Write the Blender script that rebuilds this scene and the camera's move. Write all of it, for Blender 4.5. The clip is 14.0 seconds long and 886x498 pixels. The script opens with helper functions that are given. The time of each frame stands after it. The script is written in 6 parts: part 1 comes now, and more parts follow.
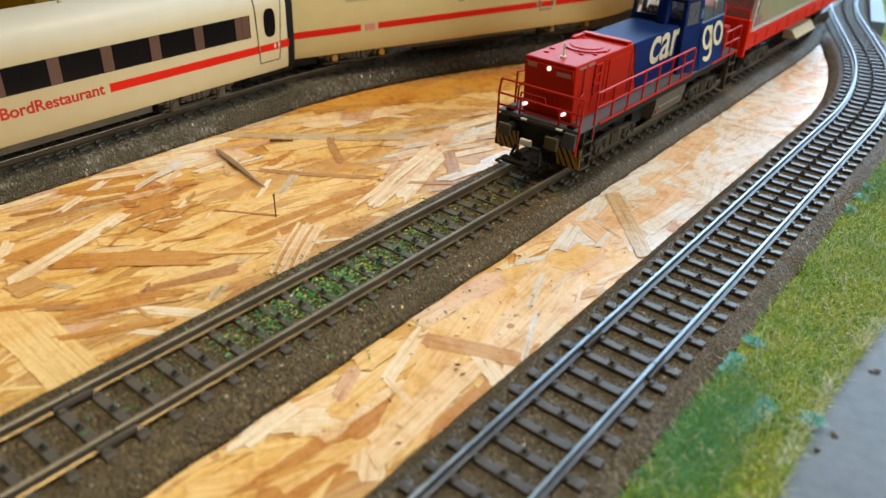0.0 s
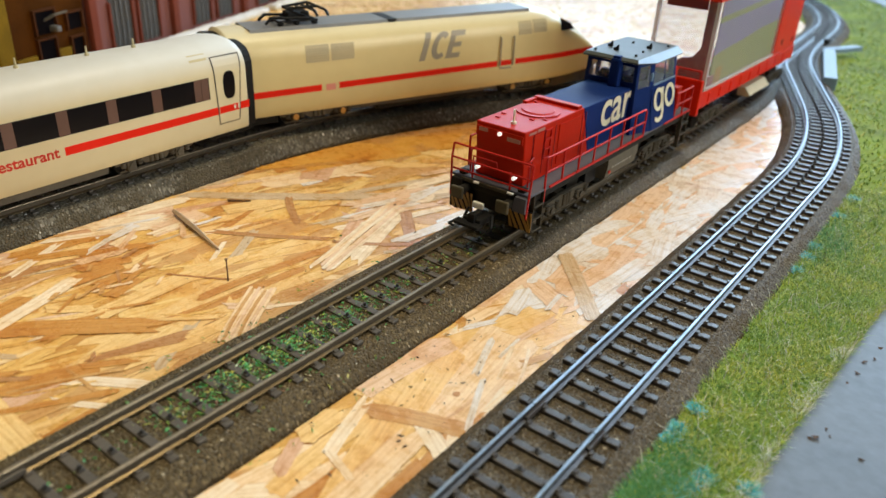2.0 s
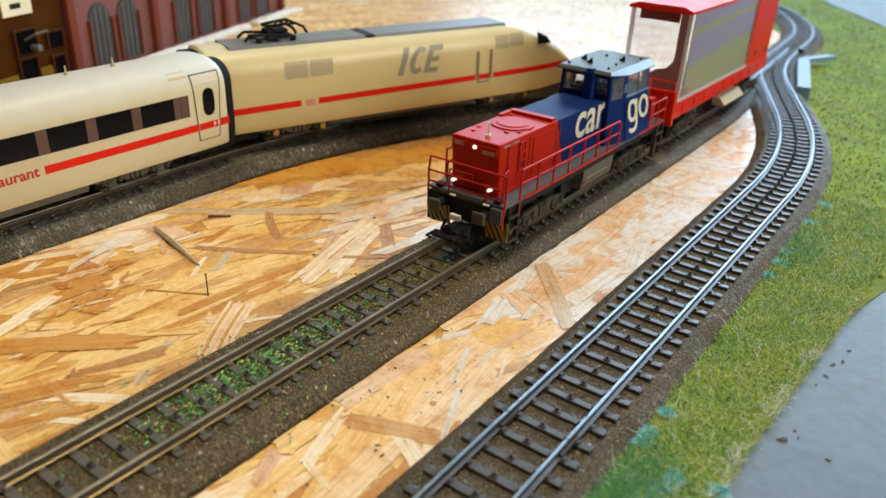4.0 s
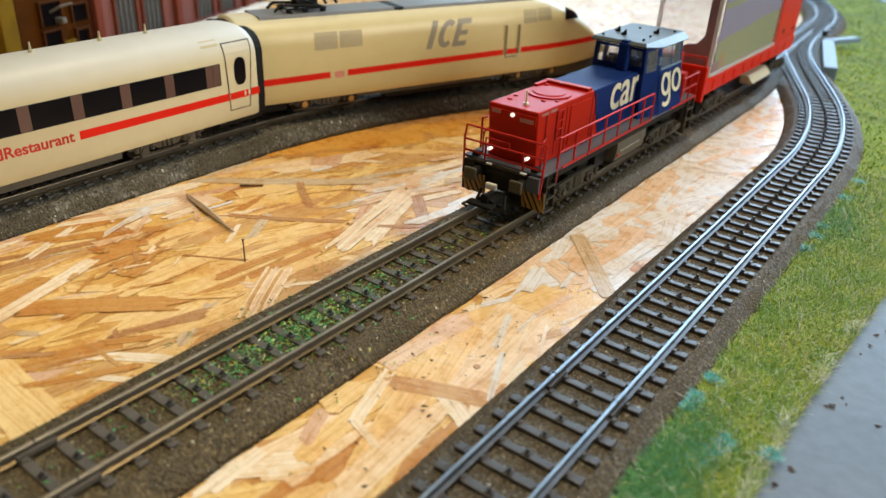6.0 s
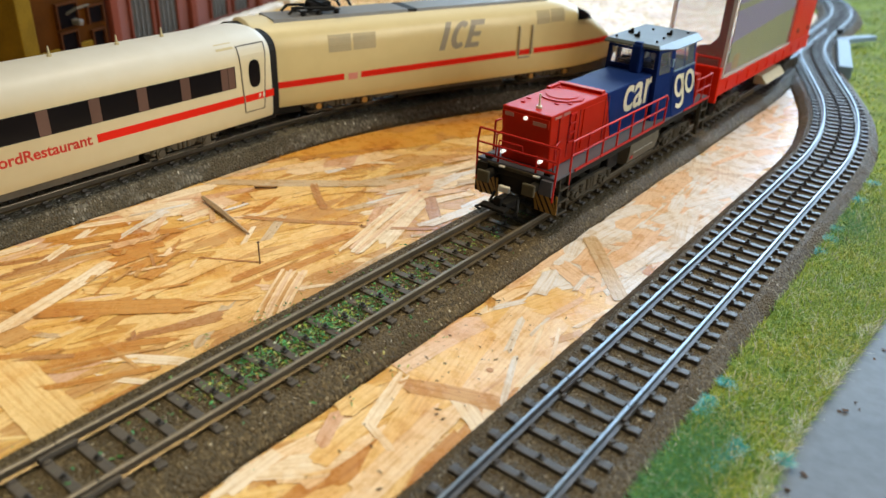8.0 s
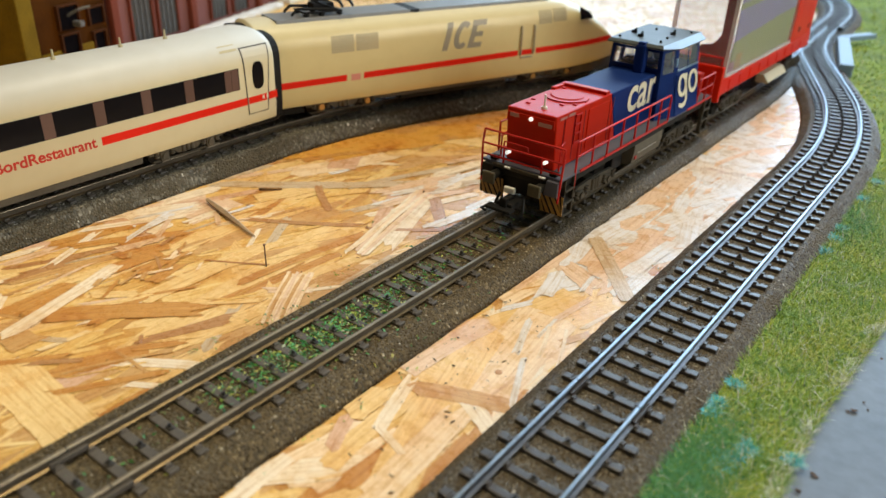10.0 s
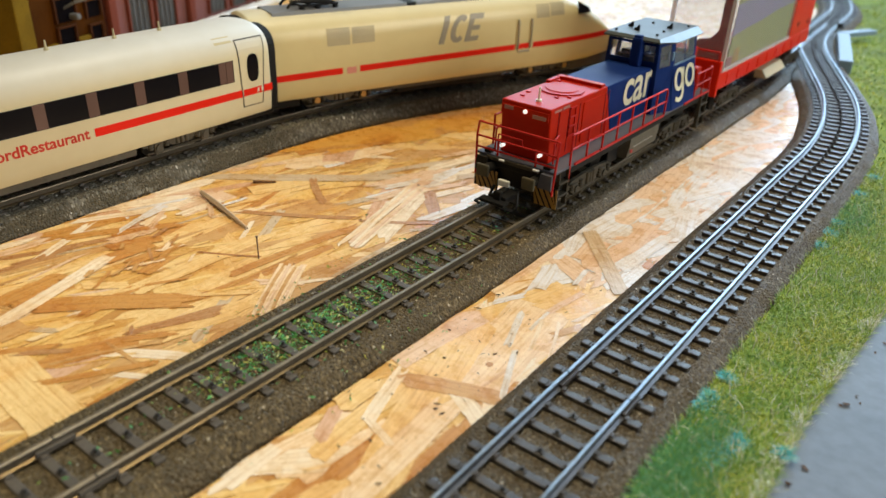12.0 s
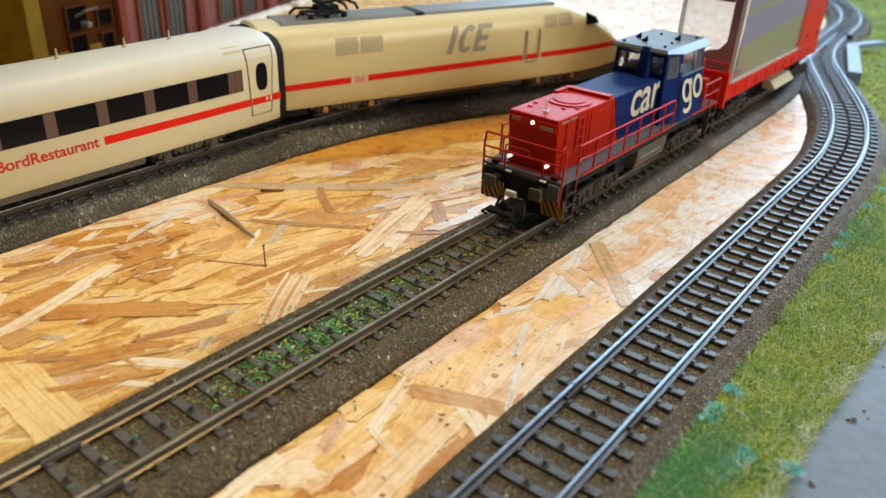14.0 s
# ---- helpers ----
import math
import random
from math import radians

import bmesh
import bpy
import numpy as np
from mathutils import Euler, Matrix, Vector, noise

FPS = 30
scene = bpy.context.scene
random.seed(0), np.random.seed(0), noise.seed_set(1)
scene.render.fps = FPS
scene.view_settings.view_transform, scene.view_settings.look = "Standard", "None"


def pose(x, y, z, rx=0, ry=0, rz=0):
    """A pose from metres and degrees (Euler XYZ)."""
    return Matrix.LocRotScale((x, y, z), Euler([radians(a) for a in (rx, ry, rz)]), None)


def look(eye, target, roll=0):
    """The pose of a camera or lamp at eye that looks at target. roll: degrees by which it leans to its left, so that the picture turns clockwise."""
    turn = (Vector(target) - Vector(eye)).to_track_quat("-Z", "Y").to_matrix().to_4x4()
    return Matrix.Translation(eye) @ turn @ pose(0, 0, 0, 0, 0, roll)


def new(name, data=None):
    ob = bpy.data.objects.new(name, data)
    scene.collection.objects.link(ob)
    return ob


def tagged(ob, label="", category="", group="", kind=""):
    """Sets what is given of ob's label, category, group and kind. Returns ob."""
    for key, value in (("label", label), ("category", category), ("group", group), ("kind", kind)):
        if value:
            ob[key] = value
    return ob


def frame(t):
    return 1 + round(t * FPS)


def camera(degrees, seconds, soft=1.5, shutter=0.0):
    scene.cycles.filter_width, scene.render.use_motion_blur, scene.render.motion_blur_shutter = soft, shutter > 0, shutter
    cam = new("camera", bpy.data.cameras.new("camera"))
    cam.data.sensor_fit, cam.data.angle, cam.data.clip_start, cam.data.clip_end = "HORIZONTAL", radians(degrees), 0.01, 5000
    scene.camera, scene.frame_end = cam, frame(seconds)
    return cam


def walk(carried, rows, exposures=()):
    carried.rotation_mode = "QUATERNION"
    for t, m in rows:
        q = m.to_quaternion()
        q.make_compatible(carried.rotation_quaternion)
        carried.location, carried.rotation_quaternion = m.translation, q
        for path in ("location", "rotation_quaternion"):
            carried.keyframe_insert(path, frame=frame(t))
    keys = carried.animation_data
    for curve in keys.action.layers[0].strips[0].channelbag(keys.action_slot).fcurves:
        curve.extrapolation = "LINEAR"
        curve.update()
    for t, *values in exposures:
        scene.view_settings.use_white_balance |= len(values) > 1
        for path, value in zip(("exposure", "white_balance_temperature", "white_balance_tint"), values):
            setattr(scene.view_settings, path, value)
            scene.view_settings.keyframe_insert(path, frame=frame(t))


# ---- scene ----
cam = camera(60.66, 14.0)
ROWS = [
    (0.0, 0.1305, 0.3030, 0.1226, 59.594, -2.435, 38.848),
    (0.5, 0.1316, 0.3029, 0.1209, 59.887, -2.482, 38.786),
    (1.0, 0.1330, 0.3041, 0.1195, 60.479, -2.645, 38.591),
    (1.5, 0.1334, 0.3048, 0.1220, 61.395, -2.846, 38.074),
    (2.0, 0.1365, 0.3102, 0.1312, 62.641, -2.958, 37.430),
    (2.2, 0.1418, 0.3141, 0.1356, 63.224, -2.938, 37.165),
    (4.3, 0.1418, 0.3083, 0.1316, 63.581, -2.532, 36.235),
    (4.5, 0.1403, 0.3074, 0.1296, 63.388, -2.548, 36.295),
    (5.0, 0.1389, 0.3059, 0.1278, 63.095, -2.625, 36.519),
    (5.5, 0.1372, 0.3038, 0.1259, 62.924, -2.772, 36.680),
    (6.0, 0.1344, 0.3018, 0.1252, 62.772, -2.808, 36.881),
    (6.5, 0.1342, 0.3021, 0.1263, 62.623, -2.771, 37.117),
    (7.0, 0.1337, 0.3014, 0.1273, 62.554, -2.715, 37.318),
    (7.5, 0.1342, 0.3015, 0.1280, 62.467, -2.612, 37.533),
    (8.0, 0.1341, 0.3010, 0.1278, 62.478, -2.502, 37.699),
    (10.5, 0.1313, 0.2997, 0.1287, 62.330, -2.288, 37.410),
    (11.0, 0.1326, 0.2999, 0.1261, 62.262, -2.291, 37.398),
    (11.5, 0.1324, 0.2999, 0.1264, 62.151, -2.368, 37.495),
    (12.0, 0.1338, 0.3016, 0.1268, 62.173, -2.457, 37.638),
    (12.5, 0.1334, 0.3014, 0.1266, 62.195, -2.450, 37.847),
    (13.0, 0.1329, 0.3007, 0.1261, 62.299, -2.537, 37.985),
    (13.5, 0.1331, 0.3014, 0.1263, 62.471, -2.570, 38.149),
    (14.0, 0.1338, 0.3019, 0.1277, 62.715, -2.588, 38.308),
]
cam.data.dof.use_dof, cam.data.dof.focus_distance, cam.data.dof.aperture_fstop = True, 0.268, 14.5
walk(cam, [(t, pose(x, y, z, rx, ry, rz)) for t, x, y, z, rx, ry, rz in ROWS])

# ---- light -------------------------------------------------------------
world = bpy.data.worlds.new("room_air")
scene.world = world
world.use_nodes = True
world.node_tree.nodes["Background"].inputs[0].default_value = (0.75, 0.86, 1.0, 1)
world.node_tree.nodes["Background"].inputs[1].default_value = 0.6


def area(name, eye, target, w, h, watts, colour):
    d = bpy.data.lights.new(name, "AREA")
    d.shape, d.size, d.size_y, d.energy, d.color = "RECTANGLE", w, h, watts, colour
    o = new(name, d)
    o.matrix_world = look(eye, target)
    return o


scene.view_settings.exposure = -0.06
area("window_light_north", (-0.30, 3.58, 1.40), (0.0, 0.6, 0.1), 3.6, 1.24, 148.0, (0.52, 0.76, 1.0))
area("window_light_east", (2.56, 1.00, 0.85), (0.0, 0.5, 0.0), 1.4, 1.2, 44.0, (1.0, 0.96, 0.86))
area("ceiling_lamp_light", (-0.02, 0.55, 1.25), (-0.1, 0.5, 0.0), 0.35, 0.35, 11.9, (1.0, 0.83, 0.54))

# ---- materials ---------------------------------------------------------


def material(name):
    m = bpy.data.materials.new(name)
    m.use_nodes = True
    return m, m.node_tree.nodes, m.node_tree.links, m.node_tree.nodes["Principled BSDF"]


def ramp(nodes, stops):
    r = nodes.new("ShaderNodeValToRGB")
    els = r.color_ramp.elements
    while len(els) < len(stops):
        els.new(0.5)
    for e, (p, c) in zip(els, stops):
        e.position, e.color = p, (*c, 1)
    return r


def plain(name, colour, rough=0.5, metal=0.0, grain=900.0, vary=0.12, bump=0.15, coat=0.0, dist=0.0002, gloss=0.5):
    """A paint or plastic: two scales of mottling and a fine relief."""
    m, n, l, b = material(name)
    co = n.new("ShaderNodeTexCoord")
    big, fine = n.new("ShaderNodeTexNoise"), n.new("ShaderNodeTexNoise")
    big.inputs["Scale"].default_value, fine.inputs["Scale"].default_value = grain / 12, grain
    big.inputs["Detail"].default_value, fine.inputs["Detail"].default_value = 4, 3
    l.new(co.outputs["Object"], big.inputs["Vector"]), l.new(co.outputs["Object"], fine.inputs["Vector"])
    lo, hi = [c * (1 - vary) for c in colour], [min(1, c * (1 + vary)) for c in colour]
    r = ramp(n, [(0.3, lo), (0.7, hi)])
    mix = n.new("ShaderNodeMath")
    mix.operation = "MULTIPLY_ADD"
    mix.inputs[1].default_value, mix.inputs[2].default_value = 0.35, 0.0
    add = n.new("ShaderNodeMath")
    add.operation = "MULTIPLY_ADD"
    add.inputs[1].default_value = 0.65
    l.new(fine.outputs["Fac"], mix.inputs[0]), l.new(big.outputs["Fac"], add.inputs[0]), l.new(mix.outputs[0], add.inputs[2])
    l.new(add.outputs[0], r.inputs["Fac"]), l.new(r.outputs["Color"], b.inputs["Base Color"])
    rr = n.new("ShaderNodeMapRange")
    rr.inputs["To Min"].default_value, rr.inputs["To Max"].default_value = rough - 0.08, min(1, rough + 0.1)
    l.new(big.outputs["Fac"], rr.inputs["Value"]), l.new(rr.outputs[0], b.inputs["Roughness"])
    b.inputs["Metallic"].default_value = metal
    b.inputs["Coat Weight"].default_value = coat
    b.inputs["Specular IOR Level"].default_value = gloss
    bp = n.new("ShaderNodeBump")
    bp.inputs["Strength"].default_value, bp.inputs["Distance"].default_value = bump, dist
    l.new(fine.outputs["Fac"], bp.inputs["Height"]), l.new(bp.outputs[0], b.inputs["Normal"])
    return m


def roof_light_coat(name, low, high, z0, z1, rough=0.40):
    """Lacquer that blends between two heights from the side colour into one with roof light painted in."""
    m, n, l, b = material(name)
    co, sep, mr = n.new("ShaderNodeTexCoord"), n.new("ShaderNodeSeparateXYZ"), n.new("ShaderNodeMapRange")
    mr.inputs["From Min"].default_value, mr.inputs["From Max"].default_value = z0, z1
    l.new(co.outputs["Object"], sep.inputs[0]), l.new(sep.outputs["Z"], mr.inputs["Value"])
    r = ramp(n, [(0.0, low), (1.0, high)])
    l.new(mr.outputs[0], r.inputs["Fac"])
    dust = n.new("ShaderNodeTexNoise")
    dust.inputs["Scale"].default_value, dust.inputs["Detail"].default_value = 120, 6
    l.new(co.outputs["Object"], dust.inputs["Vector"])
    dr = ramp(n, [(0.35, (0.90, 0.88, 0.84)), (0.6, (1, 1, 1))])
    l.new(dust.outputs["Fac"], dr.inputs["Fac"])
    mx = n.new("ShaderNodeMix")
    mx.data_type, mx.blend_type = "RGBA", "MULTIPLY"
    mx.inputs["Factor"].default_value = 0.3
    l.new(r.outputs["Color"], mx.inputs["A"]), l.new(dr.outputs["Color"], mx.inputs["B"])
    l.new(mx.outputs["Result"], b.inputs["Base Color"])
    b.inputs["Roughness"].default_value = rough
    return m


def strand_wood(name, tone=None):
    """Wood strands: each island has its own tint, or all one tone, with grain along its length (u)."""
    m, n, l, b = material(name)
    geo, uv = n.new("ShaderNodeNewGeometry"), n.new("ShaderNodeUVMap")
    if tone:
        tint = ramp(n, [(0.0, [c * 0.85 for c in tone]), (1.0, [min(1, c * 1.12) for c in tone])])
    else:
        tint = ramp(n, [(0.0, (0.50, 0.25, 0.06)), (0.12, (0.64, 0.37, 0.10)), (0.36, (0.74, 0.47, 0.145)), (0.65, (0.80, 0.545, 0.19)), (0.88, (0.84, 0.61, 0.26)), (1.0, (0.84, 0.67, 0.43))])
    l.new(geo.outputs["Random Per Island"], tint.inputs["Fac"])
    mp = n.new("ShaderNodeMapping")
    mp.inputs["Scale"].default_value = (45, 1150, 1)
    off = n.new("ShaderNodeMath")
    off.operation = "MULTIPLY"
    off.inputs[1].default_value = 57.0
    l.new(geo.outputs["Random Per Island"], off.inputs[0])
    l.new(uv.outputs["UV"], mp.inputs["Vector"])
    comb = n.new("ShaderNodeCombineXYZ")
    l.new(off.outputs[0], comb.inputs["Z"])
    va = n.new("ShaderNodeVectorMath")
    l.new(mp.outputs[0], va.inputs[0]), l.new(comb.outputs[0], va.inputs[1])
    gr = n.new("ShaderNodeTexNoise")
    gr.inputs["Scale"].default_value, gr.inputs["Detail"].default_value, gr.inputs["Distortion"].default_value = 1.0, 5, 0.6
    l.new(va.outputs[0], gr.inputs["Vector"])
    g2 = ramp(n, [(0.28, (0.58, 0.38, 0.22)), (0.38, (0.86, 0.74, 0.58)), (0.49, (1.0, 0.96, 0.90)), (0.64, (1.10, 1.10, 1.10))])
    mp2, fine = n.new("ShaderNodeMapping"), n.new("ShaderNodeTexNoise")
    mp2.inputs["Scale"].default_value = (2.4, 3.3, 1)
    fine.inputs["Scale"].default_value, fine.inputs["Detail"].default_value = 1.0, 3
    l.new(va.outputs[0], mp2.inputs["Vector"]), l.new(mp2.outputs[0], fine.inputs["Vector"])
    gmix = n.new("ShaderNodeMix")
    gmix.inputs["Factor"].default_value = 0.35
    l.new(gr.outputs["Fac"], gmix.inputs["A"]), l.new(fine.outputs["Fac"], gmix.inputs["B"])
    l.new(gmix.outputs["Result"], g2.inputs["Fac"])
    co = n.new("ShaderNodeTexCoord")
    st = n.new("ShaderNodeTexNoise")
    st.inputs["Scale"].default_value, st.inputs["Detail"].default_value = 38, 6
    l.new(co.outputs["Object"], st.inputs["Vector"])
    g3 = ramp(n, [(0.34, (0.66, 0.38, 0.16)), (0.43, (0.90, 0.72, 0.48)), (0.52, (0.98, 0.92, 0.84)), (0.66, (1.0, 1.0, 1.0))])
    fl = n.new("ShaderNodeTexNoise")
    fl.inputs["Scale"].default_value, fl.inputs["Detail"].default_value, fl.inputs["Roughness"].default_value = 150, 8, 0.7
    l.new(co.outputs["Object"], fl.inputs["Vector"])
    both = n.new("ShaderNodeMix")
    both.inputs["Factor"].default_value = 0.38
    l.new(st.outputs["Fac"], both.inputs["A"]), l.new(fl.outputs["Fac"], both.inputs["B"])
    l.new(both.outputs["Result"], g3.inputs["Fac"])
    m1, m2 = n.new("ShaderNodeMix"), n.new("ShaderNodeMix")
    for q, a in ((m1, 0.95 if tone else 0.80), (m2, 0.75 if tone else 0.85)):
        q.data_type, q.blend_type = "RGBA", "MULTIPLY"
        q.inputs["Factor"].default_value = a
    l.new(tint.outputs["Color"], m1.inputs["A"]), l.new(g2.outputs["Color"], m1.inputs["B"])
    l.new(m1.outputs["Result"], m2.inputs["A"]), l.new(g3.outputs["Color"], m2.inputs["B"])
    l.new(m2.outputs["Result"], b.inputs["Base Color"])
    b.inputs["Roughness"].default_value = 0.70
    b.inputs["Specular IOR Level"].default_value = 0.15
    b.inputs["Coat Weight"].default_value, b.inputs["Coat Roughness"].default_value = 0.85, 0.23
    b.inputs["Coat IOR"].default_value = 1.55
    cr = n.new("ShaderNodeMapRange")
    cr.inputs["From Min"].default_value, cr.inputs["From Max"].default_value = 0.35, 0.65
    cr.inputs["To Min"].default_value, cr.inputs["To Max"].default_value = 0.17, 0.42
    l.new(fl.outputs["Fac"], cr.inputs["Value"]), l.new(cr.outputs[0], b.inputs["Coat Roughness"])
    bp = n.new("ShaderNodeBump")
    bp.inputs["Strength"].default_value, bp.inputs["Distance"].default_value = 0.5, 0.0003
    l.new(gr.outputs["Fac"], bp.inputs["Height"])
    broad = n.new("ShaderNodeBump")
    broad.inputs["Strength"].default_value, broad.inputs["Distance"].default_value = 0.6, 0.0007
    l.new(fl.outputs["Fac"], broad.inputs["Height"]), l.new(bp.outputs[0], broad.inputs["Normal"])
    l.new(broad.outputs[0], b.inputs["Normal"])
    return m


def granules(name, dark, light, scale=1150.0, rough=0.55):
    """Foam bedding with a skin of small granules and a few pale specks."""
    m, n, l, b = material(name)
    co = n.new("ShaderNodeTexCoord")
    vo, no, sp = n.new("ShaderNodeTexVoronoi"), n.new("ShaderNodeTexNoise"), n.new("ShaderNodeTexVoronoi")
    vo.inputs["Scale"].default_value, no.inputs["Scale"].default_value, sp.inputs["Scale"].default_value = scale, 45, scale * 1.3
    no.inputs["Detail"].default_value = 5
    for q in (vo, no, sp):
        l.new(co.outputs["Object"], q.inputs["Vector"])
    r = ramp(n, [(0.25, dark), (0.75, light)])
    sep = n.new("ShaderNodeSeparateColor")
    l.new(vo.outputs["Color"], sep.inputs[0])
    tint = n.new("ShaderNodeMix")
    tint.inputs["Factor"].default_value = 0.45
    l.new(no.outputs["Fac"], tint.inputs["A"]), l.new(sep.outputs[1], tint.inputs["B"])
    l.new(tint.outputs["Result"], r.inputs["Fac"])
    # single pale grains among the dark ones
    pick = n.new("ShaderNodeSeparateColor")
    l.new(sp.outputs["Color"], pick.inputs[0])
    thr = ramp(n, [(0.955, (0, 0, 0)), (0.985, (1, 1, 1))])
    l.new(pick.outputs[0], thr.inputs["Fac"])
    near = ramp(n, [(0.22, (1, 1, 1)), (0.40, (0, 0, 0))])
    l.new(sp.outputs["Distance"], near.inputs["Fac"])
    mu = n.new("ShaderNodeMath")
    mu.operation = "MULTIPLY"
    l.new(thr.outputs["Color"], mu.inputs[0]), l.new(near.outputs["Color"], mu.inputs[1])
    mx = n.new("ShaderNodeMix")
    mx.data_type = "RGBA"
    l.new(mu.outputs[0], mx.inputs["Factor"]), l.new(r.outputs["Color"], mx.inputs["A"])
    mx.inputs["B"].default_value = (0.55, 0.49, 0.38, 1)
    l.new(mx.outputs["Result"], b.inputs["Base Color"])
    b.inputs["Roughness"].default_value = rough
    b.inputs["Specular IOR Level"].default_value = 0.08
    bp = n.new("ShaderNodeBump")
    bp.inputs["Strength"].default_value, bp.inputs["Distance"].default_value = 1.0, 0.0011
    bp.invert = True
    l.new(vo.outputs["Distance"], bp.inputs["Height"]), l.new(bp.outputs[0], b.inputs["Normal"])
    return m


def island_mix(name, stops, rough=0.7, gloss=0.5):
    m, n, l, b = material(name)
    geo = n.new("ShaderNodeNewGeometry")
    r = ramp(n, stops)
    l.new(geo.outputs["Random Per Island"], r.inputs["Fac"]), l.new(r.outputs["Color"], b.inputs["Base Color"])
    b.inputs["Roughness"].default_value = rough
    b.inputs["Specular IOR Level"].default_value = gloss
    return m


def turf_fibre(name, stops):
    """Grass fibres: a tint for each, under a slow drift from yellow to deeper green over the turf."""
    m, n, l, b = material(name)
    geo, co, no = n.new("ShaderNodeNewGeometry"), n.new("ShaderNodeTexCoord"), n.new("ShaderNodeTexNoise")
    r = ramp(n, stops)
    l.new(geo.outputs["Random Per Island"], r.inputs["Fac"])
    no.inputs["Scale"].default_value, no.inputs["Detail"].default_value = 75, 4
    l.new(co.outputs["Object"], no.inputs["Vector"])
    d = ramp(n, [(0.38, (0.62, 0.84, 0.72)), (0.52, (0.95, 1.0, 0.9)), (0.66, (1.12, 1.0, 0.8))])
    l.new(no.outputs["Fac"], d.inputs["Fac"])
    mx = n.new("ShaderNodeMix")
    mx.data_type, mx.blend_type = "RGBA", "MULTIPLY"
    mx.inputs["Factor"].default_value = 0.8
    l.new(r.outputs["Color"], mx.inputs["A"]), l.new(d.outputs["Color"], mx.inputs["B"])
    l.new(mx.outputs["Result"], b.inputs["Base Color"])
    b.inputs["Roughness"].default_value = 0.6
    return m


def glassy(name, colour=(1, 1, 1), rough=0.03, alpha=0.25):
    m, n, l, b = material(name)
    b.inputs["Base Color"].default_value = (*colour, 1)
    b.inputs["Roughness"].default_value = rough
    b.inputs["Alpha"].default_value = alpha
    b.inputs["Specular IOR Level"].default_value = 0.6
    return m


def glow(name, colour, power):
    m, n, l, b = material(name)
    b.inputs["Emission Color"].default_value = (*colour, 1)
    b.inputs["Emission Strength"].default_value = power
    return m


WOOD = strand_wood("strand_board")
BED = granules("roadbed_foam", (0.070, 0.053, 0.030), (0.130, 0.099, 0.058))
BED_GREY = granules("roadbed_foam_grey", (0.068, 0.057, 0.039), (0.120, 0.102, 0.070))
TIE_BROWN = plain("sleeper_brown", (0.078, 0.064, 0.049), 0.58, vary=0.4)
TIE_GREY = plain("sleeper_anthracite", (0.046, 0.039, 0.037), 0.36, vary=0.25, gloss=0.6)
RAIL_OLD = plain("rail_weathered", (0.24, 0.20, 0.145), 0.40, 0.6, vary=0.3)
RAIL_NEW = plain("rail_nickel", (0.29, 0.33, 0.37), 0.36, 1.0, vary=0.15)
# Shade below the nickel rail head, put into a darker flank colour.
RAIL_WEB_SHADE = plain("rail_flank_shade", (0.055, 0.055, 0.062), 0.5, 0.5, vary=0.2)
RAIL_BASE = plain("rail_base_steel", (0.15, 0.15, 0.16), 0.45, 0.7, vary=0.25)
RAIL_OLD_WEB = plain("rail_flank_brown", (0.070, 0.055, 0.036), 0.6, 0.0, vary=0.3, gloss=0.25)
# Warm light's gold reflection along the weathered rail foot, held in its colour.
RAIL_FOOT_GLINT = plain("rail_foot_gold_glint", (0.22, 0.165, 0.095), 0.40, 0.9, vary=0.35)
STUD = plain("contact_stud", (0.03, 0.026, 0.023), 0.5)
RED = plain("signal_red", (0.44, 0.014, 0.002), 0.45, gloss=0.10, vary=0.06, bump=0.05, grain=500)
RED_RAIL = plain("handrail_red", (0.46, 0.016, 0.012), 0.45, vary=0.1, gloss=0.15)
WAGON_RED = plain("wagon_red", (0.66, 0.017, 0.003), 0.40, gloss=0.12, vary=0.06, bump=0.05)
BLUE = plain("traffic_blue", (0.007, 0.023, 0.120), 0.50, gloss=0.06, vary=0.08, bump=0.05, grain=500)
ROOF_GREY = plain("cab_roof_grey", (0.075, 0.088, 0.090), 0.45, gloss=0.12, vary=0.1, bump=0.03)
# Roof grey made lighter and bluer: the window's reflection put into colour.
ROOF_SHEEN = plain("cab_roof_side_sheen", (0.13, 0.18, 0.25), 0.30, vary=0.08, bump=0.03)
DECK = plain("deck_grey", (0.095, 0.095, 0.115), 0.6, vary=0.15, gloss=0.2)
FRAME_DARK = plain("underframe_dark", (0.016, 0.0145, 0.012), 0.65, vary=0.3, gloss=0.12)
BOGIE = plain("bogie_weathered", (0.060, 0.050, 0.034), 0.7, vary=0.4, gloss=0.15)
BUFFER = plain("buffer_olive", (0.078, 0.068, 0.042), 0.55, vary=0.25, gloss=0.2)
ICE_RED = plain("stripe_red", (0.70, 0.015, 0.004), 0.4, gloss=0.2, vary=0.04, bump=0.02)
# The cream lacquer is one colour; the upper tone holds light on the roof.
COACH_COAT = roof_light_coat("coach_lacquer_lit_roof", (0.65, 0.57, 0.35), (0.57, 0.57, 0.54), 0.0345, 0.0435, 0.5)
POWER_COAT = roof_light_coat("power_car_lacquer_lit_roof", (0.66, 0.555, 0.27), (0.64, 0.58, 0.40), 0.0380, 0.0460, 0.34)
ICE_GREY = plain("marking_grey", (0.30, 0.27, 0.20), 0.45, vary=0.05, bump=0.02)
VENT = plain("vent_tan", (0.47, 0.40, 0.23), 0.5, vary=0.05)
ROOF_DARK = plain("roof_panel_grey", (0.16, 0.165, 0.17), 0.5, vary=0.08)
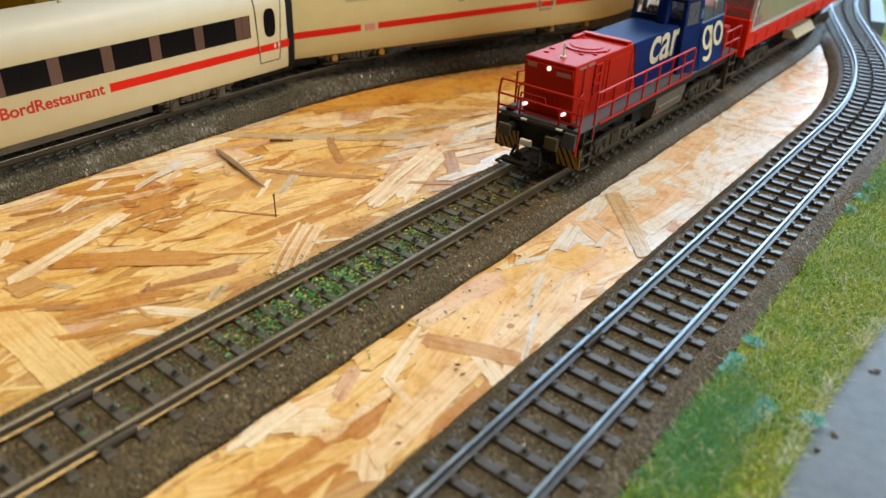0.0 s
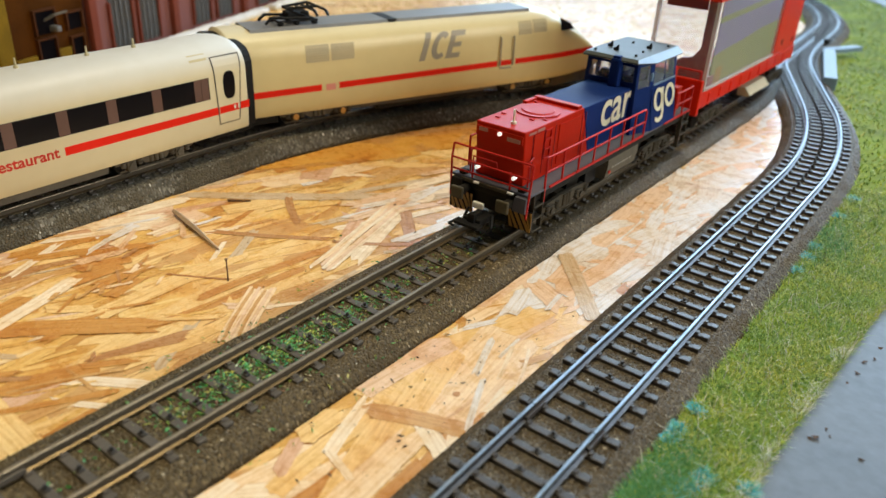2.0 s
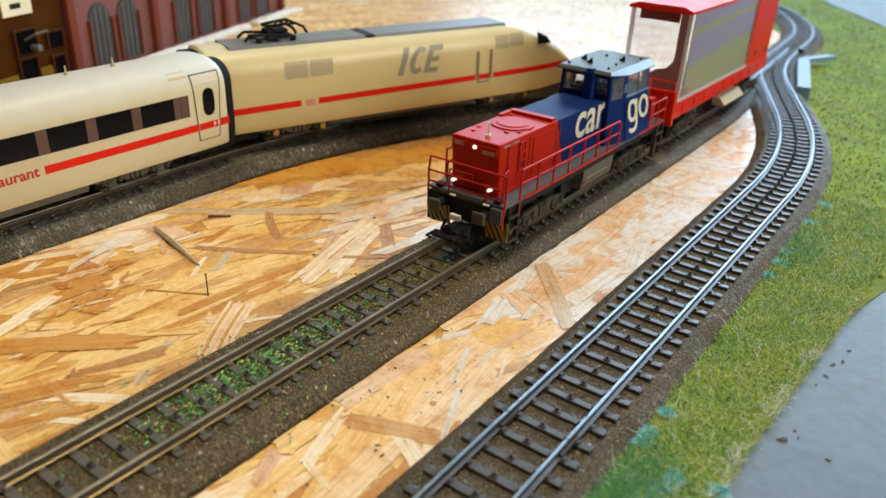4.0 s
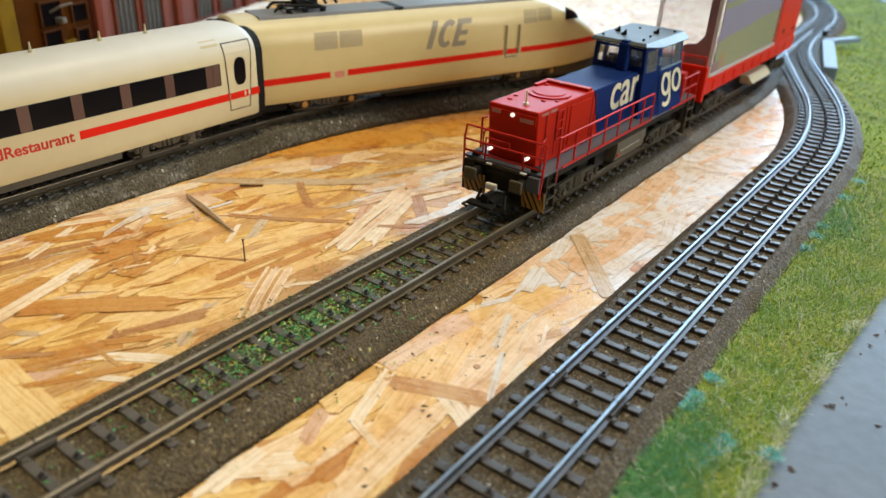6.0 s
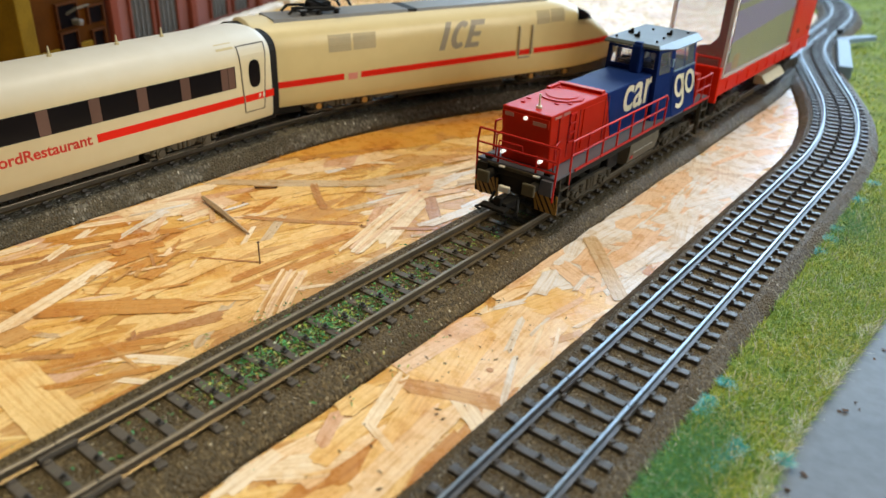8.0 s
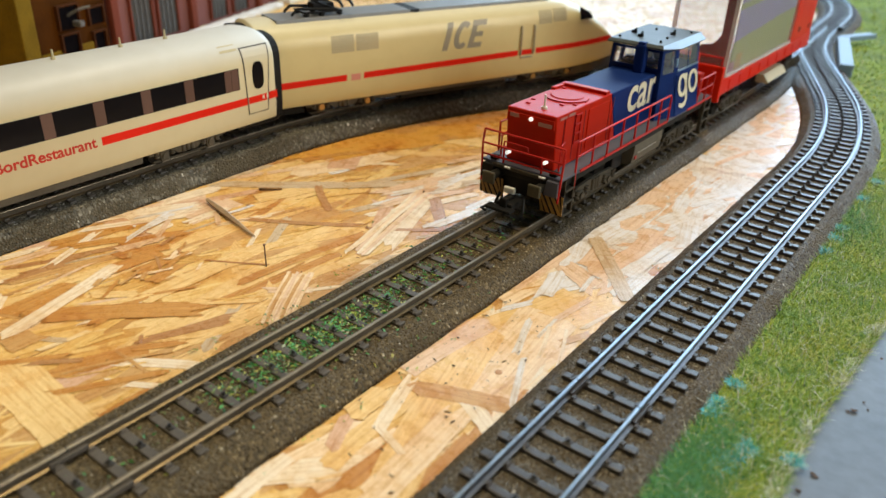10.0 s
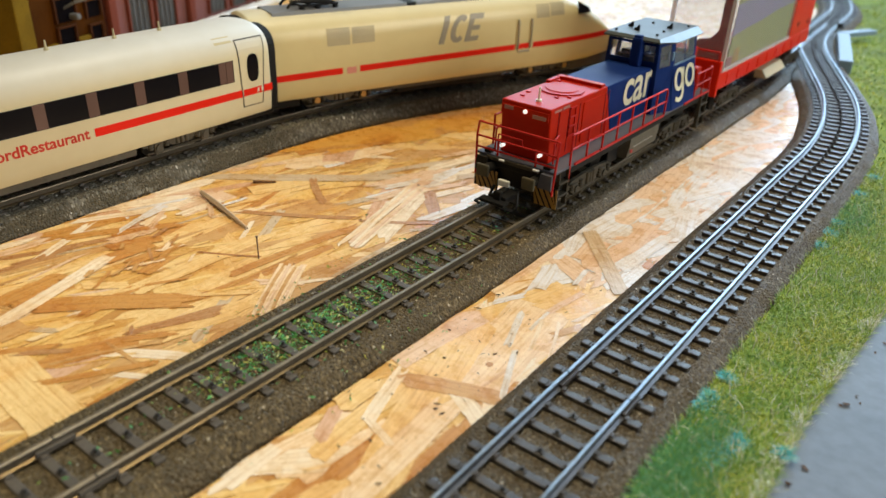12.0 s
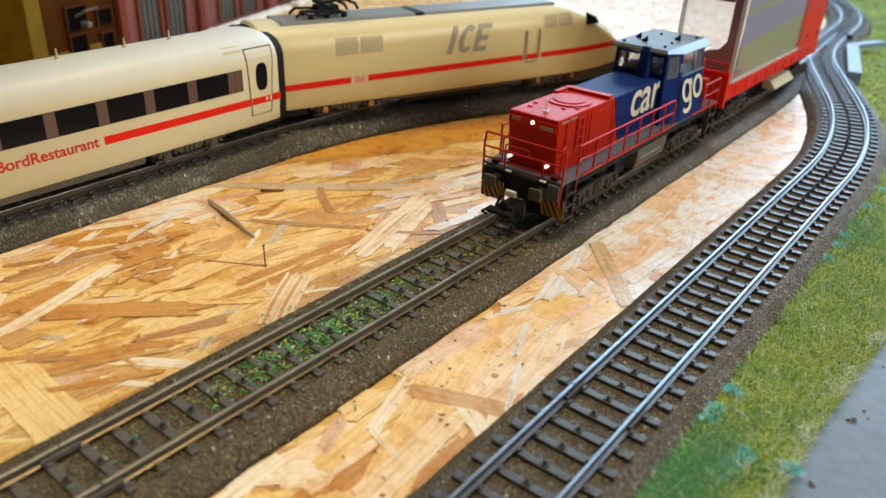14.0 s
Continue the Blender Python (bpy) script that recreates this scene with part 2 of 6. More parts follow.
BLACK = plain("black_rubber", (0.010, 0.010, 0.010), 0.55, gloss=0.15)
PANE = plain("dark_window", (0.008, 0.007, 0.008), 0.14, gloss=0.15, vary=0.05, bump=0.0)
PILLAR = plain("window_pillar_brown", (0.11, 0.055, 0.038), 0.4)
LETTER = plain("letter_cream", (0.72, 0.66, 0.48), 0.5)
HAZ_Y = plain("hazard_ochre", (0.34, 0.18, 0.03), 0.5, vary=0.25)
BRASS = plain("brass_axle", (0.55, 0.36, 0.14), 0.3, 0.9)
WHITE_CLEAR = glassy("clear_acrylic", (0.92, 0.90, 0.90), 0.10, 0.10)
CAB_GLASS = glassy("cab_glass", (0.30, 0.31, 0.36), 0.05, 0.22)
LAMP_ON = glow("headlamp_lens", (1.0, 0.95, 0.85), 1.0)
LAMP_BODY = plain("lamp_white", (0.8, 0.8, 0.76), 0.3)
ROAD = plain("road_grey_paint", (0.120, 0.143, 0.182), 0.50, gloss=0.4, grain=240, vary=0.32, bump=0.45)
SOIL = plain("turf_base", (0.17, 0.24, 0.02), 0.9, grain=300, vary=0.5)
GRASS = turf_fibre("grass_fibre", [(0.0, (0.05, 0.16, 0.010)), (0.30, (0.16, 0.32, 0.016)), (0.65, (0.34, 0.46, 0.022)), (0.93, (0.56, 0.57, 0.045)), (1.0, (0.80, 0.80, 0.46))])
GRASS_TEAL = island_mix("grass_fibre_green", [(0.0, (0.02, 0.12, 0.02)), (0.5, (0.05, 0.22, 0.035)), (0.85, (0.10, 0.30, 0.06)), (1.0, (0.12, 0.42, 0.26))], 0.7)
GRASS_PALE = island_mix("grass_fibre_pale", [(0.0, (0.35, 0.34, 0.16)), (1.0, (0.72, 0.70, 0.60))], 0.7)
# Grain tints vary at random; the paler stops also paint glints.
GRAIN = island_mix("bed_grain", [(0.0, (0.045, 0.032, 0.014)), (0.45, (0.096, 0.069, 0.031)), (0.85, (0.143, 0.105, 0.050)), (0.985, (0.205, 0.155, 0.082)), (0.992, (0.25, 0.19, 0.11)), (1.0, (0.55, 0.49, 0.36))], 0.36, gloss=0.22)
GRAIN_GREY = island_mix("bed_grain_grey", [(0.0, (0.056, 0.050, 0.038)), (0.5, (0.122, 0.110, 0.084)), (0.90, (0.172, 0.156, 0.120)), (0.985, (0.23, 0.21, 0.17)), (0.990, (0.30, 0.28, 0.23)), (1.0, (0.66, 0.64, 0.58))], 0.40, gloss=0.18)
GRAIN_COOL = island_mix("bed_grain_dark", [(0.0, (0.036, 0.029, 0.019)), (0.45, (0.078, 0.064, 0.043)), (0.85, (0.118, 0.098, 0.068)), (0.985, (0.175, 0.148, 0.105)), (0.992, (0.22, 0.19, 0.14)), (1.0, (0.50, 0.46, 0.38))], 0.36, gloss=0.45)
GRASS_WHITE = island_mix("grass_fibre_white", [(0.0, (0.50, 0.52, 0.44)), (1.0, (0.82, 0.84, 0.80))], 0.6)
GRASS_PAINT = island_mix("grass_fibre_turquoise", [(0.0, (0.015, 0.30, 0.34)), (0.7, (0.03, 0.46, 0.52)), (1.0, (0.40, 0.66, 0.64))], 0.6)
CRUMB = island_mix("scatter_crumbs", [(0.0, (0.02, 0.10, 0.02)), (0.22, (0.05, 0.25, 0.05)), (0.46, (0.11, 0.42, 0.10)), (0.60, (0.10, 0.44, 0.26)), (0.72, (0.30, 0.46, 0.07)), (0.92, (0.56, 0.52, 0.10)), (0.975, (0.60, 0.62, 0.46)), (1.0, (0.34, 0.10, 0.05))], 0.6)
PINK = plain("facade_pink", (0.19, 0.080, 0.074), 0.7, gloss=0.08, vary=0.06)
PINK_DARK = plain("facade_pilaster", (0.15, 0.038, 0.023), 0.7, gloss=0.08, vary=0.1)
BROWN_WALL = plain("facade_brown", (0.055, 0.018, 0.002), 0.65, gloss=0.03, vary=0.3)
WIN_GREY = plain("facade_window_grey", (0.06, 0.06, 0.06), 0.3, gloss=0.08, vary=0.2)
CREAMBASE = plain("plaster_base", (0.56, 0.48, 0.30), 0.7, vary=0.08)
WALLPAINT = plain("room_wall_paint", (0.34, 0.31, 0.26), 0.9, grain=60)
# Dark tone chosen to cut bounce light on the locomotive's front.
WALL_LOW_BOUNCE = plain("room_wall_low_bounce", (0.12, 0.105, 0.09), 0.9, grain=60)
PURPLE = plain("print_purple", (0.16, 0.105, 0.27), 0.35, vary=0.22, grain=260)
OLIVE = plain("print_olive", (0.19, 0.18, 0.04), 0.35, vary=0.25, grain=300)
MAROON = plain("wagon_maroon", (0.20, 0.012, 0.02), 0.35, vary=0.1)
BOXGREY = plain("switch_box_grey", (0.15, 0.24, 0.35), 0.45)
STICK = plain("grey_wood", (0.44, 0.32, 0.21), 0.8, vary=0.3)

S_GREY = strand_wood("strand_grey", (0.60, 0.48, 0.34))
S_ORANGE = strand_wood("strand_orange", (0.57, 0.285, 0.07))
S_PINK = strand_wood("strand_pink", (0.68, 0.44, 0.30))
S_HONEY = strand_wood("strand_honey", (0.60, 0.36, 0.14))
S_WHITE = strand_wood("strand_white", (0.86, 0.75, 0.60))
S_PALE = strand_wood("strand_pale", (0.82, 0.58, 0.26))
S_PEACH = strand_wood("strand_peach", (0.86, 0.68, 0.47))
S_BROWN = strand_wood("strand_brown", (0.47, 0.25, 0.10))
S_RESIN = strand_wood("strand_resin", (0.70, 0.37, 0.065))
# Cool tone for pale flakes; also carries the window's sheen as colour.
S_ASH_SHEEN = strand_wood("strand_ash_sheen", (0.77, 0.77, 0.82))
S_BLUSH = strand_wood("strand_blush", (0.77, 0.57, 0.41))
S_CRACK = strand_wood("strand_crack", (0.42, 0.20, 0.065))
S_DARK = strand_wood("bark_dark", (0.10, 0.05, 0.025))
STRAND_TONES = (S_PALE, S_PALE, S_PALE, S_HONEY, S_HONEY, S_ORANGE, S_PALE, S_PINK)
RUST = plain("rusty_nail", (0.16, 0.09, 0.05), 0.6, 0.3)
LEAF = plain("dry_leaf", (0.09, 0.05, 0.03), 0.8, vary=0.5)
SKIRT = plain("skirt_dusty", (0.095, 0.085, 0.066), 0.65, vary=0.25, gloss=0.2)
TANK_MARK = plain("tank_marking", (0.34, 0.32, 0.27), 0.7, vary=0.3)
TANK = plain("tank_dusty", (0.115, 0.100, 0.072), 0.7, vary=0.3, gloss=0.2)
CLEAR_EDGE = glassy("cloudy_acrylic", (0.75, 0.68, 0.64), 0.25, 0.6)
EMBLEM = plain("faded_red", (0.66, 0.26, 0.20), 0.4)
VENT_DARK = plain("vent_shadow_tan", (0.42, 0.36, 0.21), 0.5)
OCHRE = plain("facade_ochre", (0.15, 0.092, 0.008), 0.65, gloss=0.05, vary=0.3)
BROWN_DARK = plain("frame_brown", (0.055, 0.019, 0.006), 0.6, gloss=0.05)
DULL_MARK = plain("dull_mark", (0.38, 0.16, 0.13), 0.5)
SNOW = plain("white_plaster", (0.66, 0.66, 0.65), 0.7, vary=0.05)
GLAZING = plain("glazing_bar_grey", (0.10, 0.10, 0.105), 0.5)
TEXT_RED = plain("lettering_red", (0.50, 0.035, 0.02), 0.45, gloss=0.2)
DARKWIN = plain("house_window_dark", (0.006, 0.005, 0.006), 0.6, gloss=0.0)
DOOR_GAP = plain("door_gap_grey", (0.06, 0.052, 0.04), 0.5)
UNDER = plain("underfloor_dusty", (0.085, 0.072, 0.050), 0.65, vary=0.4, gloss=0.2)
DULL_METAL = plain("dull_lamp_metal", (0.10, 0.10, 0.095), 0.5)
SHELF = plain("storage_dark", (0.02, 0.022, 0.035), 0.6)

# ---- mesh helpers ------------------------------------------------------


def mesh_of(name, bm, mat, smooth=False):
    me = bpy.data.meshes.new(name)
    bm.to_mesh(me)
    bm.free()
    for mm in (mat if isinstance(mat, (list, tuple)) else [mat]):
        me.materials.append(mm)
    if smooth:
        me.polygons.foreach_set("use_smooth", [True] * len(me.polygons))
    return me


def part(name, bm, mat, parent=None, label="", smooth=False, kind=""):
    o = new(name, mesh_of(name, bm, mat, smooth))
    if parent is not None:
        o.parent = parent
    return tagged(o, label=label, kind=kind)


def empty(name, label, category, group="", kind="", at=None):
    e = new(name)
    e.empty_display_size = 0.01
    if at is not None:
        e.matrix_world = at
    return tagged(e, label, category, group, kind)


def add_box(bm, x0, x1, y0, y1, z0, z1, bevel=0.0):
    r = bmesh.ops.create_cube(bm, size=1.0)
    vs = r["verts"]
    bmesh.ops.scale(bm, vec=(x1 - x0, y1 - y0, z1 - z0), verts=vs)
    bmesh.ops.translate(bm, vec=((x0 + x1) / 2, (y0 + y1) / 2, (z0 + z1) / 2), verts=vs)
    if bevel:
        es = list({e for v in vs for e in v.link_edges})
        bmesh.ops.bevel(bm, geom=es, offset=bevel, segments=2, profile=0.6, affect="EDGES")
    return bm


def box(x0, x1, y0, y1, z0, z1, bevel=0.0):
    return add_box(bmesh.new(), x0, x1, y0, y1, z0, z1, bevel)


def cyl(p, q, r, n=12, r2=None):
    """A rod from p to q."""
    bm = bmesh.new()
    p, q = Vector(p), Vector(q)
    m = Matrix.Translation((p + q) / 2) @ (q - p).to_track_quat("Z", "Y").to_matrix().to_4x4()
    bmesh.ops.create_cone(bm, cap_ends=True, segments=n, radius1=r, radius2=r if r2 is None else r2, depth=(q - p).length, matrix=m)
    return bm


def join(*bms):
    out = bms[0]
    for b in bms[1:]:
        me = bpy.data.meshes.new("tmp")
        b.to_mesh(me)
        b.free()
        out.from_mesh(me)
        bpy.data.meshes.remove(me)
    return out


def sweep(profile, path, closed=True, caps=True):
    """Carry a profile of (side, up) along a path of (x, y, z)."""
    bm = bmesh.new()
    rings = []
    n = len(path)
    for i, p in enumerate(path):
        a, b = Vector(path[max(i - 1, 0)]), Vector(path[min(i + 1, n - 1)])
        d = (b - a)
        d.z = 0
        d.normalize()
        side = Vector((d.y, -d.x, 0))
        rings.append([bm.verts.new(Vector(p) + side * s + Vector((0, 0, u))) for s, u in profile])
    k = len(profile)
    for r0, r1 in zip(rings, rings[1:]):
        for j in range(k if closed else k - 1):
            bm.faces.new((r0[j], r0[(j + 1) % k], r1[(j + 1) % k], r1[j]))
    if closed and caps:
        bm.faces.new(rings[0])
        bm.faces.new(list(reversed(rings[-1])))
    bmesh.ops.recalc_face_normals(bm, faces=bm.faces)
    return bm


def tube(points, r, n=6):
    """A bent wire through points."""
    bm = None
    for a, b in zip(points, points[1:]):
        c = cyl(a, b, r, n)
        bm = c if bm is None else join(bm, c)
    return bm


def prism(outline, axis, d0, d1):
    """An outline of (a, b) pairs, pushed along an axis from d0 to d1."""
    bm = bmesh.new()

    def at(a, b, d):
        return {"x": (d, a, b), "y": (a, d, b), "z": (a, b, d)}[axis]
    r0 = [bm.verts.new(at(a, b, d0)) for a, b in outline]
    r1 = [bm.verts.new(at(a, b, d1)) for a, b in outline]
    bm.faces.new(r0), bm.faces.new(list(reversed(r1)))
    k = len(outline)
    for i in range(k):
        bm.faces.new((r0[i], r0[(i + 1) % k], r1[(i + 1) % k], r1[i]))
    bmesh.ops.recalc_face_normals(bm, faces=bm.faces)
    return bm


def loft(rings):
    """Rings of (x, y, z), all of one length, closed at both ends."""
    bm = bmesh.new()
    rows = [[bm.verts.new(p) for p in r] for r in rings]
    k = len(rows[0])
    for r0, r1 in zip(rows, rows[1:]):
        for j in range(k):
            bm.faces.new((r0[j], r0[(j + 1) % k], r1[(j + 1) % k], r1[j]))
    bm.faces.new(rows[0])
    bm.faces.new(list(reversed(rows[-1])))
    bmesh.ops.recalc_face_normals(bm, faces=bm.faces)
    return bm


def loft_plans(plans, heights):
    """Plans of (x, y), all of one length, one for each height."""
    bm = bmesh.new()
    rows = [[bm.verts.new((x, y, z)) for x, y in p] for p, z in zip(plans, heights)]
    k = len(rows[0])
    for r0, r1 in zip(rows, rows[1:]):
        for j in range(k):
            bm.faces.new((r0[j], r0[(j + 1) % k], r1[(j + 1) % k], r1[j]))
    bm.faces.new(rows[0])
    bm.faces.new(list(reversed(rows[-1])))
    bmesh.ops.recalc_face_normals(bm, faces=bm.faces)
    return bm


def lettering(name, text, size, m, mat, parent, bold=0.0, stretch=1.0, shear=0.0, width=0.0):
    c = bpy.data.curves.new(name, "FONT")
    c.body, c.size, c.extrude, c.offset, c.shear = text, size, 0.00005, bold, shear
    tmp = new(name + "_tmp", c)
    me = bpy.data.meshes.new_from_object(tmp.evaluated_get(bpy.context.evaluated_depsgraph_get()))
    bpy.data.objects.remove(tmp)
    if width:
        xs = [v.co.x for v in me.vertices]
        me.transform(Matrix.Translation((-min(xs), 0, 0)))
        stretch = width / (max(xs) - min(xs))
    me.transform(m @ Matrix.Diagonal((stretch, 1, 1, 1)))
    me.materials.clear()
    me.materials.append(mat)
    o = new(name, me)
    o.parent = parent
    return o


# ---- the board ---------------------------------------------------------
RZ = 0.0088          # rail head over the board
rng = random.Random(4)
board = tagged(new("ground", mesh_of("ground", box(-1.1, 0.42, 0.0, 2.0, -0.018, -0.0002), WOOD)), "pale oriented-strand board of glued pine flakes", "board", kind="structure")


legs = box(-1.05, 0.37, 0.05, 1.95, -0.08, -0.0181)
for lx in (-1.0, 0.32):
    for ly in (0.10, 1.90):
        add_box(legs, lx - 0.04, lx + 0.04, ly - 0.04, ly + 0.04, -0.9, -0.08)
tagged(new("table_base", mesh_of("table_base", legs, WALLPAINT)), "plain table frame and legs under the strand board", "table", kind="structure")


def strand_mesh(specs, mat, name="strand", tilt=1.0):
    """Pressed flat strands with splintered ends; each spec: x, y, angle, length, width, z."""
    vs, fs, uvs = [], [], []
    for x, y, a, ln, w, z in specs:
        c, s = math.cos(a), math.sin(a)
        base = len(vs)
        k, m = (11, 4) if w > 0.002 else (6, 2)
        bow, skew = rng.uniform(-0.03, 0.03) * ln, rng.uniform(-0.5, 0.5) * w
        jag = min(0.20 * ln, 1.1 * w)
        lift, pitch = tilt * rng.uniform(-1, 1) * min(0.00005, 0.007 * w), tilt * rng.uniform(-1, 1) * min(0.00005, 0.002 * ln)
        ends = [[rng.uniform(-1, 0.6) * jag for _ in range(m)] for _ in range(2)]
        for i in range(k + 1):
            f = i / k
            nar = 1.0 if 0 < i < k else rng.uniform(0.82, 1.0)
            for j in range(m):
                g = j / (m - 1) - 0.5
                v = g * w * nar * (rng.uniform(0.92, 1.04) if abs(g) == 0.5 else 1.0) + bow * (4 * (f - 0.5) ** 2 - 0.4)
                u = (f - 0.5) * ln + skew * g * (1 if i in (0, k) else 0)
                if i == 0:
                    u -= ends[0][j]
                elif i == k:
                    u += ends[1][j]
                vs.append((x + u * c - v * s, y + u * s + v * c, z + lift * g * 2 + pitch * (f - 0.5) * 2))
                uvs.append((u, v))
        for i in range(k):
            for j in range(m - 1):
                o = base + i * m + j
                fs.append((o, o + m, o + m + 1, o + 1))
        rim = [base + i * m for i in range(k + 1)] + [base + k * m + j for j in range(1, m)] + [base + i * m + m - 1 for i in range(k - 1, -1, -1)] + [base + j for j in range(m - 2, 0, -1)]
        low = len(vs)
        for r in rim:
            px, py, pz = vs[r]
            vs.append((px, py, pz - 0.00005))
            uvs.append(uvs[r])
        n = len(rim)
        for i in range(n):
            fs.append((rim[i], low + i, low + (i + 1) % n, rim[(i + 1) % n]))
    me = bpy.data.meshes.new(name)
    me.from_pydata(vs, [], fs)
    me.materials.append(mat)
    lay = me.uv_layers.new(name="UVMap")
    idx = np.zeros(len(me.loops), dtype=np.int32)
    me.loops.foreach_get("vertex_index", idx)
    lay.data.foreach_set("uv", np.array(uvs, dtype=np.float32)[idx].ravel())
    return me


def random_strand(x, y, layer):
    lean = 72 + 10 * math.sin(9 * x + 5 * y)
    a = math.radians(rng.gauss(lean, 13)) if rng.random() < 0.90 else rng.uniform(0, math.pi)
    ln = min(0.11, rng.lognormvariate(math.log(0.056), 0.45))
    w = min(0.022, rng.lognormvariate(math.log(0.0088), 0.5))
    return (x, y, a, ln, w, -0.00010 + 0.00004 * layer + rng.uniform(0, 0.00004))


litter = [random_strand(rng.uniform(-0.80, 0.12), rng.uniform(0.22, 1.7), i // 3200) for i in range(9600)]
splinters = []
for i in range(800):
    x, y = rng.uniform(-0.16, 0.10), rng.uniform(0.30, 0.75)
    lean = 72 + 10 * math.sin(9 * x + 5 * y)
    splinters.append((x, y, math.radians(rng.gauss(lean + (12 if x > 0.02 else 0), 15)), rng.uniform(0.005, 0.026), rng.uniform(0.0004, 0.0020), 0.00008 + rng.uniform(0, 0.00014)))
for nm, sp in (("strand_field", litter), ("splinter_field", splinters)):
    o = tagged(new(nm, strand_mesh(sp, WOOD, nm)), kind="stuff")
    o.parent = board
cracks, hairs = [], []
for i in range(55):
    x, y = rng.uniform(-0.15, 0.06), rng.uniform(0.32, 0.72)
    cracks.append((x, y, math.radians(rng.gauss(72 + 10 * math.sin(9 * x + 5 * y), 8)), rng.uniform(0.005, 0.022), rng.uniform(0.00016, 0.00045), 0.00008 + rng.uniform(0, 0.00006)))
for i in range(70):
    x, y = rng.uniform(-0.15, 0.06), rng.uniform(0.32, 0.72)
    hairs.append((x, y, math.radians(rng.gauss(75, 22)), rng.uniform(0.004, 0.014), rng.uniform(0.00015, 0.0004), 0.00009 + rng.uniform(0, 0.0001)))
for nm, sp, m in (("resin_streaks", cracks, S_CRACK), ("wood_hairs", hairs, S_WHITE)):
    o = tagged(new(nm, strand_mesh(sp, m, nm)), kind="stuff")
    o.parent = board
near = random.Random(9)
for i in range(110):
    x, y = near.uniform(-0.13, 0.07), near.uniform(0.33, 0.62)
    o = new("strand", strand_mesh([random_strand(x, y, 3)], near.choice(STRAND_TONES)))
    o.parent = board


def strand(x, y, deg, ln, w, mat, z=0.00042):
    z = 0.00016 + (z - 0.0003) * 0.45
    o = new("strand", strand_mesh([(x, y, math.radians(deg), ln * 1.08, w, z)], mat, "strand", 0.35))
    o.parent = board


strand(-0.0818, 0.3925, 108, 0.0440, 0.0056, S_WHITE, 0.0009)
strand(-0.0630, 0.3980, 46, 0.0460, 0.0083, S_ORANGE, 0.00075)
for x, y, deg, ln, w, n, tones in ((-0.0302, 0.4376, 123, 0.0300, 0.0090, 9, (S_PEACH, S_BLUSH, S_PEACH, S_HONEY)), (-0.0426, 0.5037, 105, 0.0580, 0.0085, 7, (S_WHITE, S_BLUSH, S_PEACH))):
    for k in range(n):
        a, o = math.radians(deg), ((k + 0.5) / n - 0.5) * w
        strand(x - o * math.sin(a), y + o * math.cos(a), deg, ln * near.uniform(0.94, 1.04), w / n * 1.25, tones[k % len(tones)], 0.0009 + 0.00004 * (k % 2))
strand(0.0442, 0.4345, 22, 0.0294, 0.0062, S_HONEY, 0.00082)
strand(0.0300, 0.5010, -76, 0.0170, 0.0060, S_ASH_SHEEN, 0.00120)
strand(0.0409, 0.5250, -49, 0.0460, 0.0060, S_GREY, 0.00140)
strand(0.0478, 0.5399, -94, 0.0330, 0.0058, S_ASH_SHEEN, 0.00120)
strand(0.0303, 0.4196, -72, 0.0240, 0.0040, S_WHITE, 0.00077)
strand(-0.0410, 0.3621, -3, 0.0424, 0.0140, S_PALE, 0.0005)
strand(0.0394, 0.4269, 106, 0.0670, 0.0120, S_PALE, 0.00064)
strand(0.0240, 0.3811, 93, 0.0179, 0.0044, S_WHITE, 0.00064)
strand(-0.0905, 0.5105, 42, 0.0722, 0.0036, S_GREY)
strand(-0.0669, 0.5463, 68, 0.0659, 0.0040, S_GREY)
strand(-0.0460, 0.5576, 91, 0.0196, 0.0044, S_WHITE, 0.0005)
strand(-0.0371, 0.5386, 71, 0.0229, 0.0042, S_WHITE, 0.0005)
strand(-0.0909, 0.4054, 83, 0.0232, 0.0057, S_PALE)
strand(-0.1062, 0.4078, 69, 0.0373, 0.0030, S_BROWN)
strand(-0.0989, 0.4050, 76, 0.0392, 0.0040, S_HONEY)
strand(0.0267, 0.4029, 115, 0.0119, 0.0040, S_PINK, 0.00064)
strand(0.0319, 0.4076, 93, 0.0341, 0.0060, S_PALE, 0.00057)
strand(0.0549, 0.4237, -80, 0.0380, 0.0054, S_ORANGE, 0.00057)
strand(0.0344, 0.4824, 74, 0.0434, 0.0120, S_PALE, 0.00057)
strand(0.0204, 0.4490, 93, 0.0259, 0.0063, S_PINK, 0.00072)
strand(0.0364, 0.4812, 42, 0.0253, 0.0080, S_WHITE, 0.00052)
strand(0.0480, 0.4974, -73, 0.0375, 0.0100, S_PALE, 0.00057)
strand(0.0300, 0.6144, 84, 0.0360, 0.0080, S_BLUSH, 0.00052)
strand(-0.0586, 0.4487, 66, 0.0518, 0.0064, S_PALE)
strand(-0.0499, 0.4690, 65, 0.0809, 0.0050, S_HONEY)
strand(-0.0363, 0.4049, 71, 0.0360, 0.0077, S_PALE, 0.0003)
strand(-0.1133, 0.4453, 74, 0.0405, 0.0088, S_PINK)
strand(-0.1117, 0.5590, 62, 0.0814, 0.0120, S_ORANGE)
strand(-0.1077, 0.5956, 75, 0.1000, 0.0130, S_ORANGE)
strand(-0.0551, 0.5163, 117, 0.0472, 0.0050, S_PINK)
strand(-0.0364, 0.5219, 139, 0.0382, 0.0040, S_BROWN)
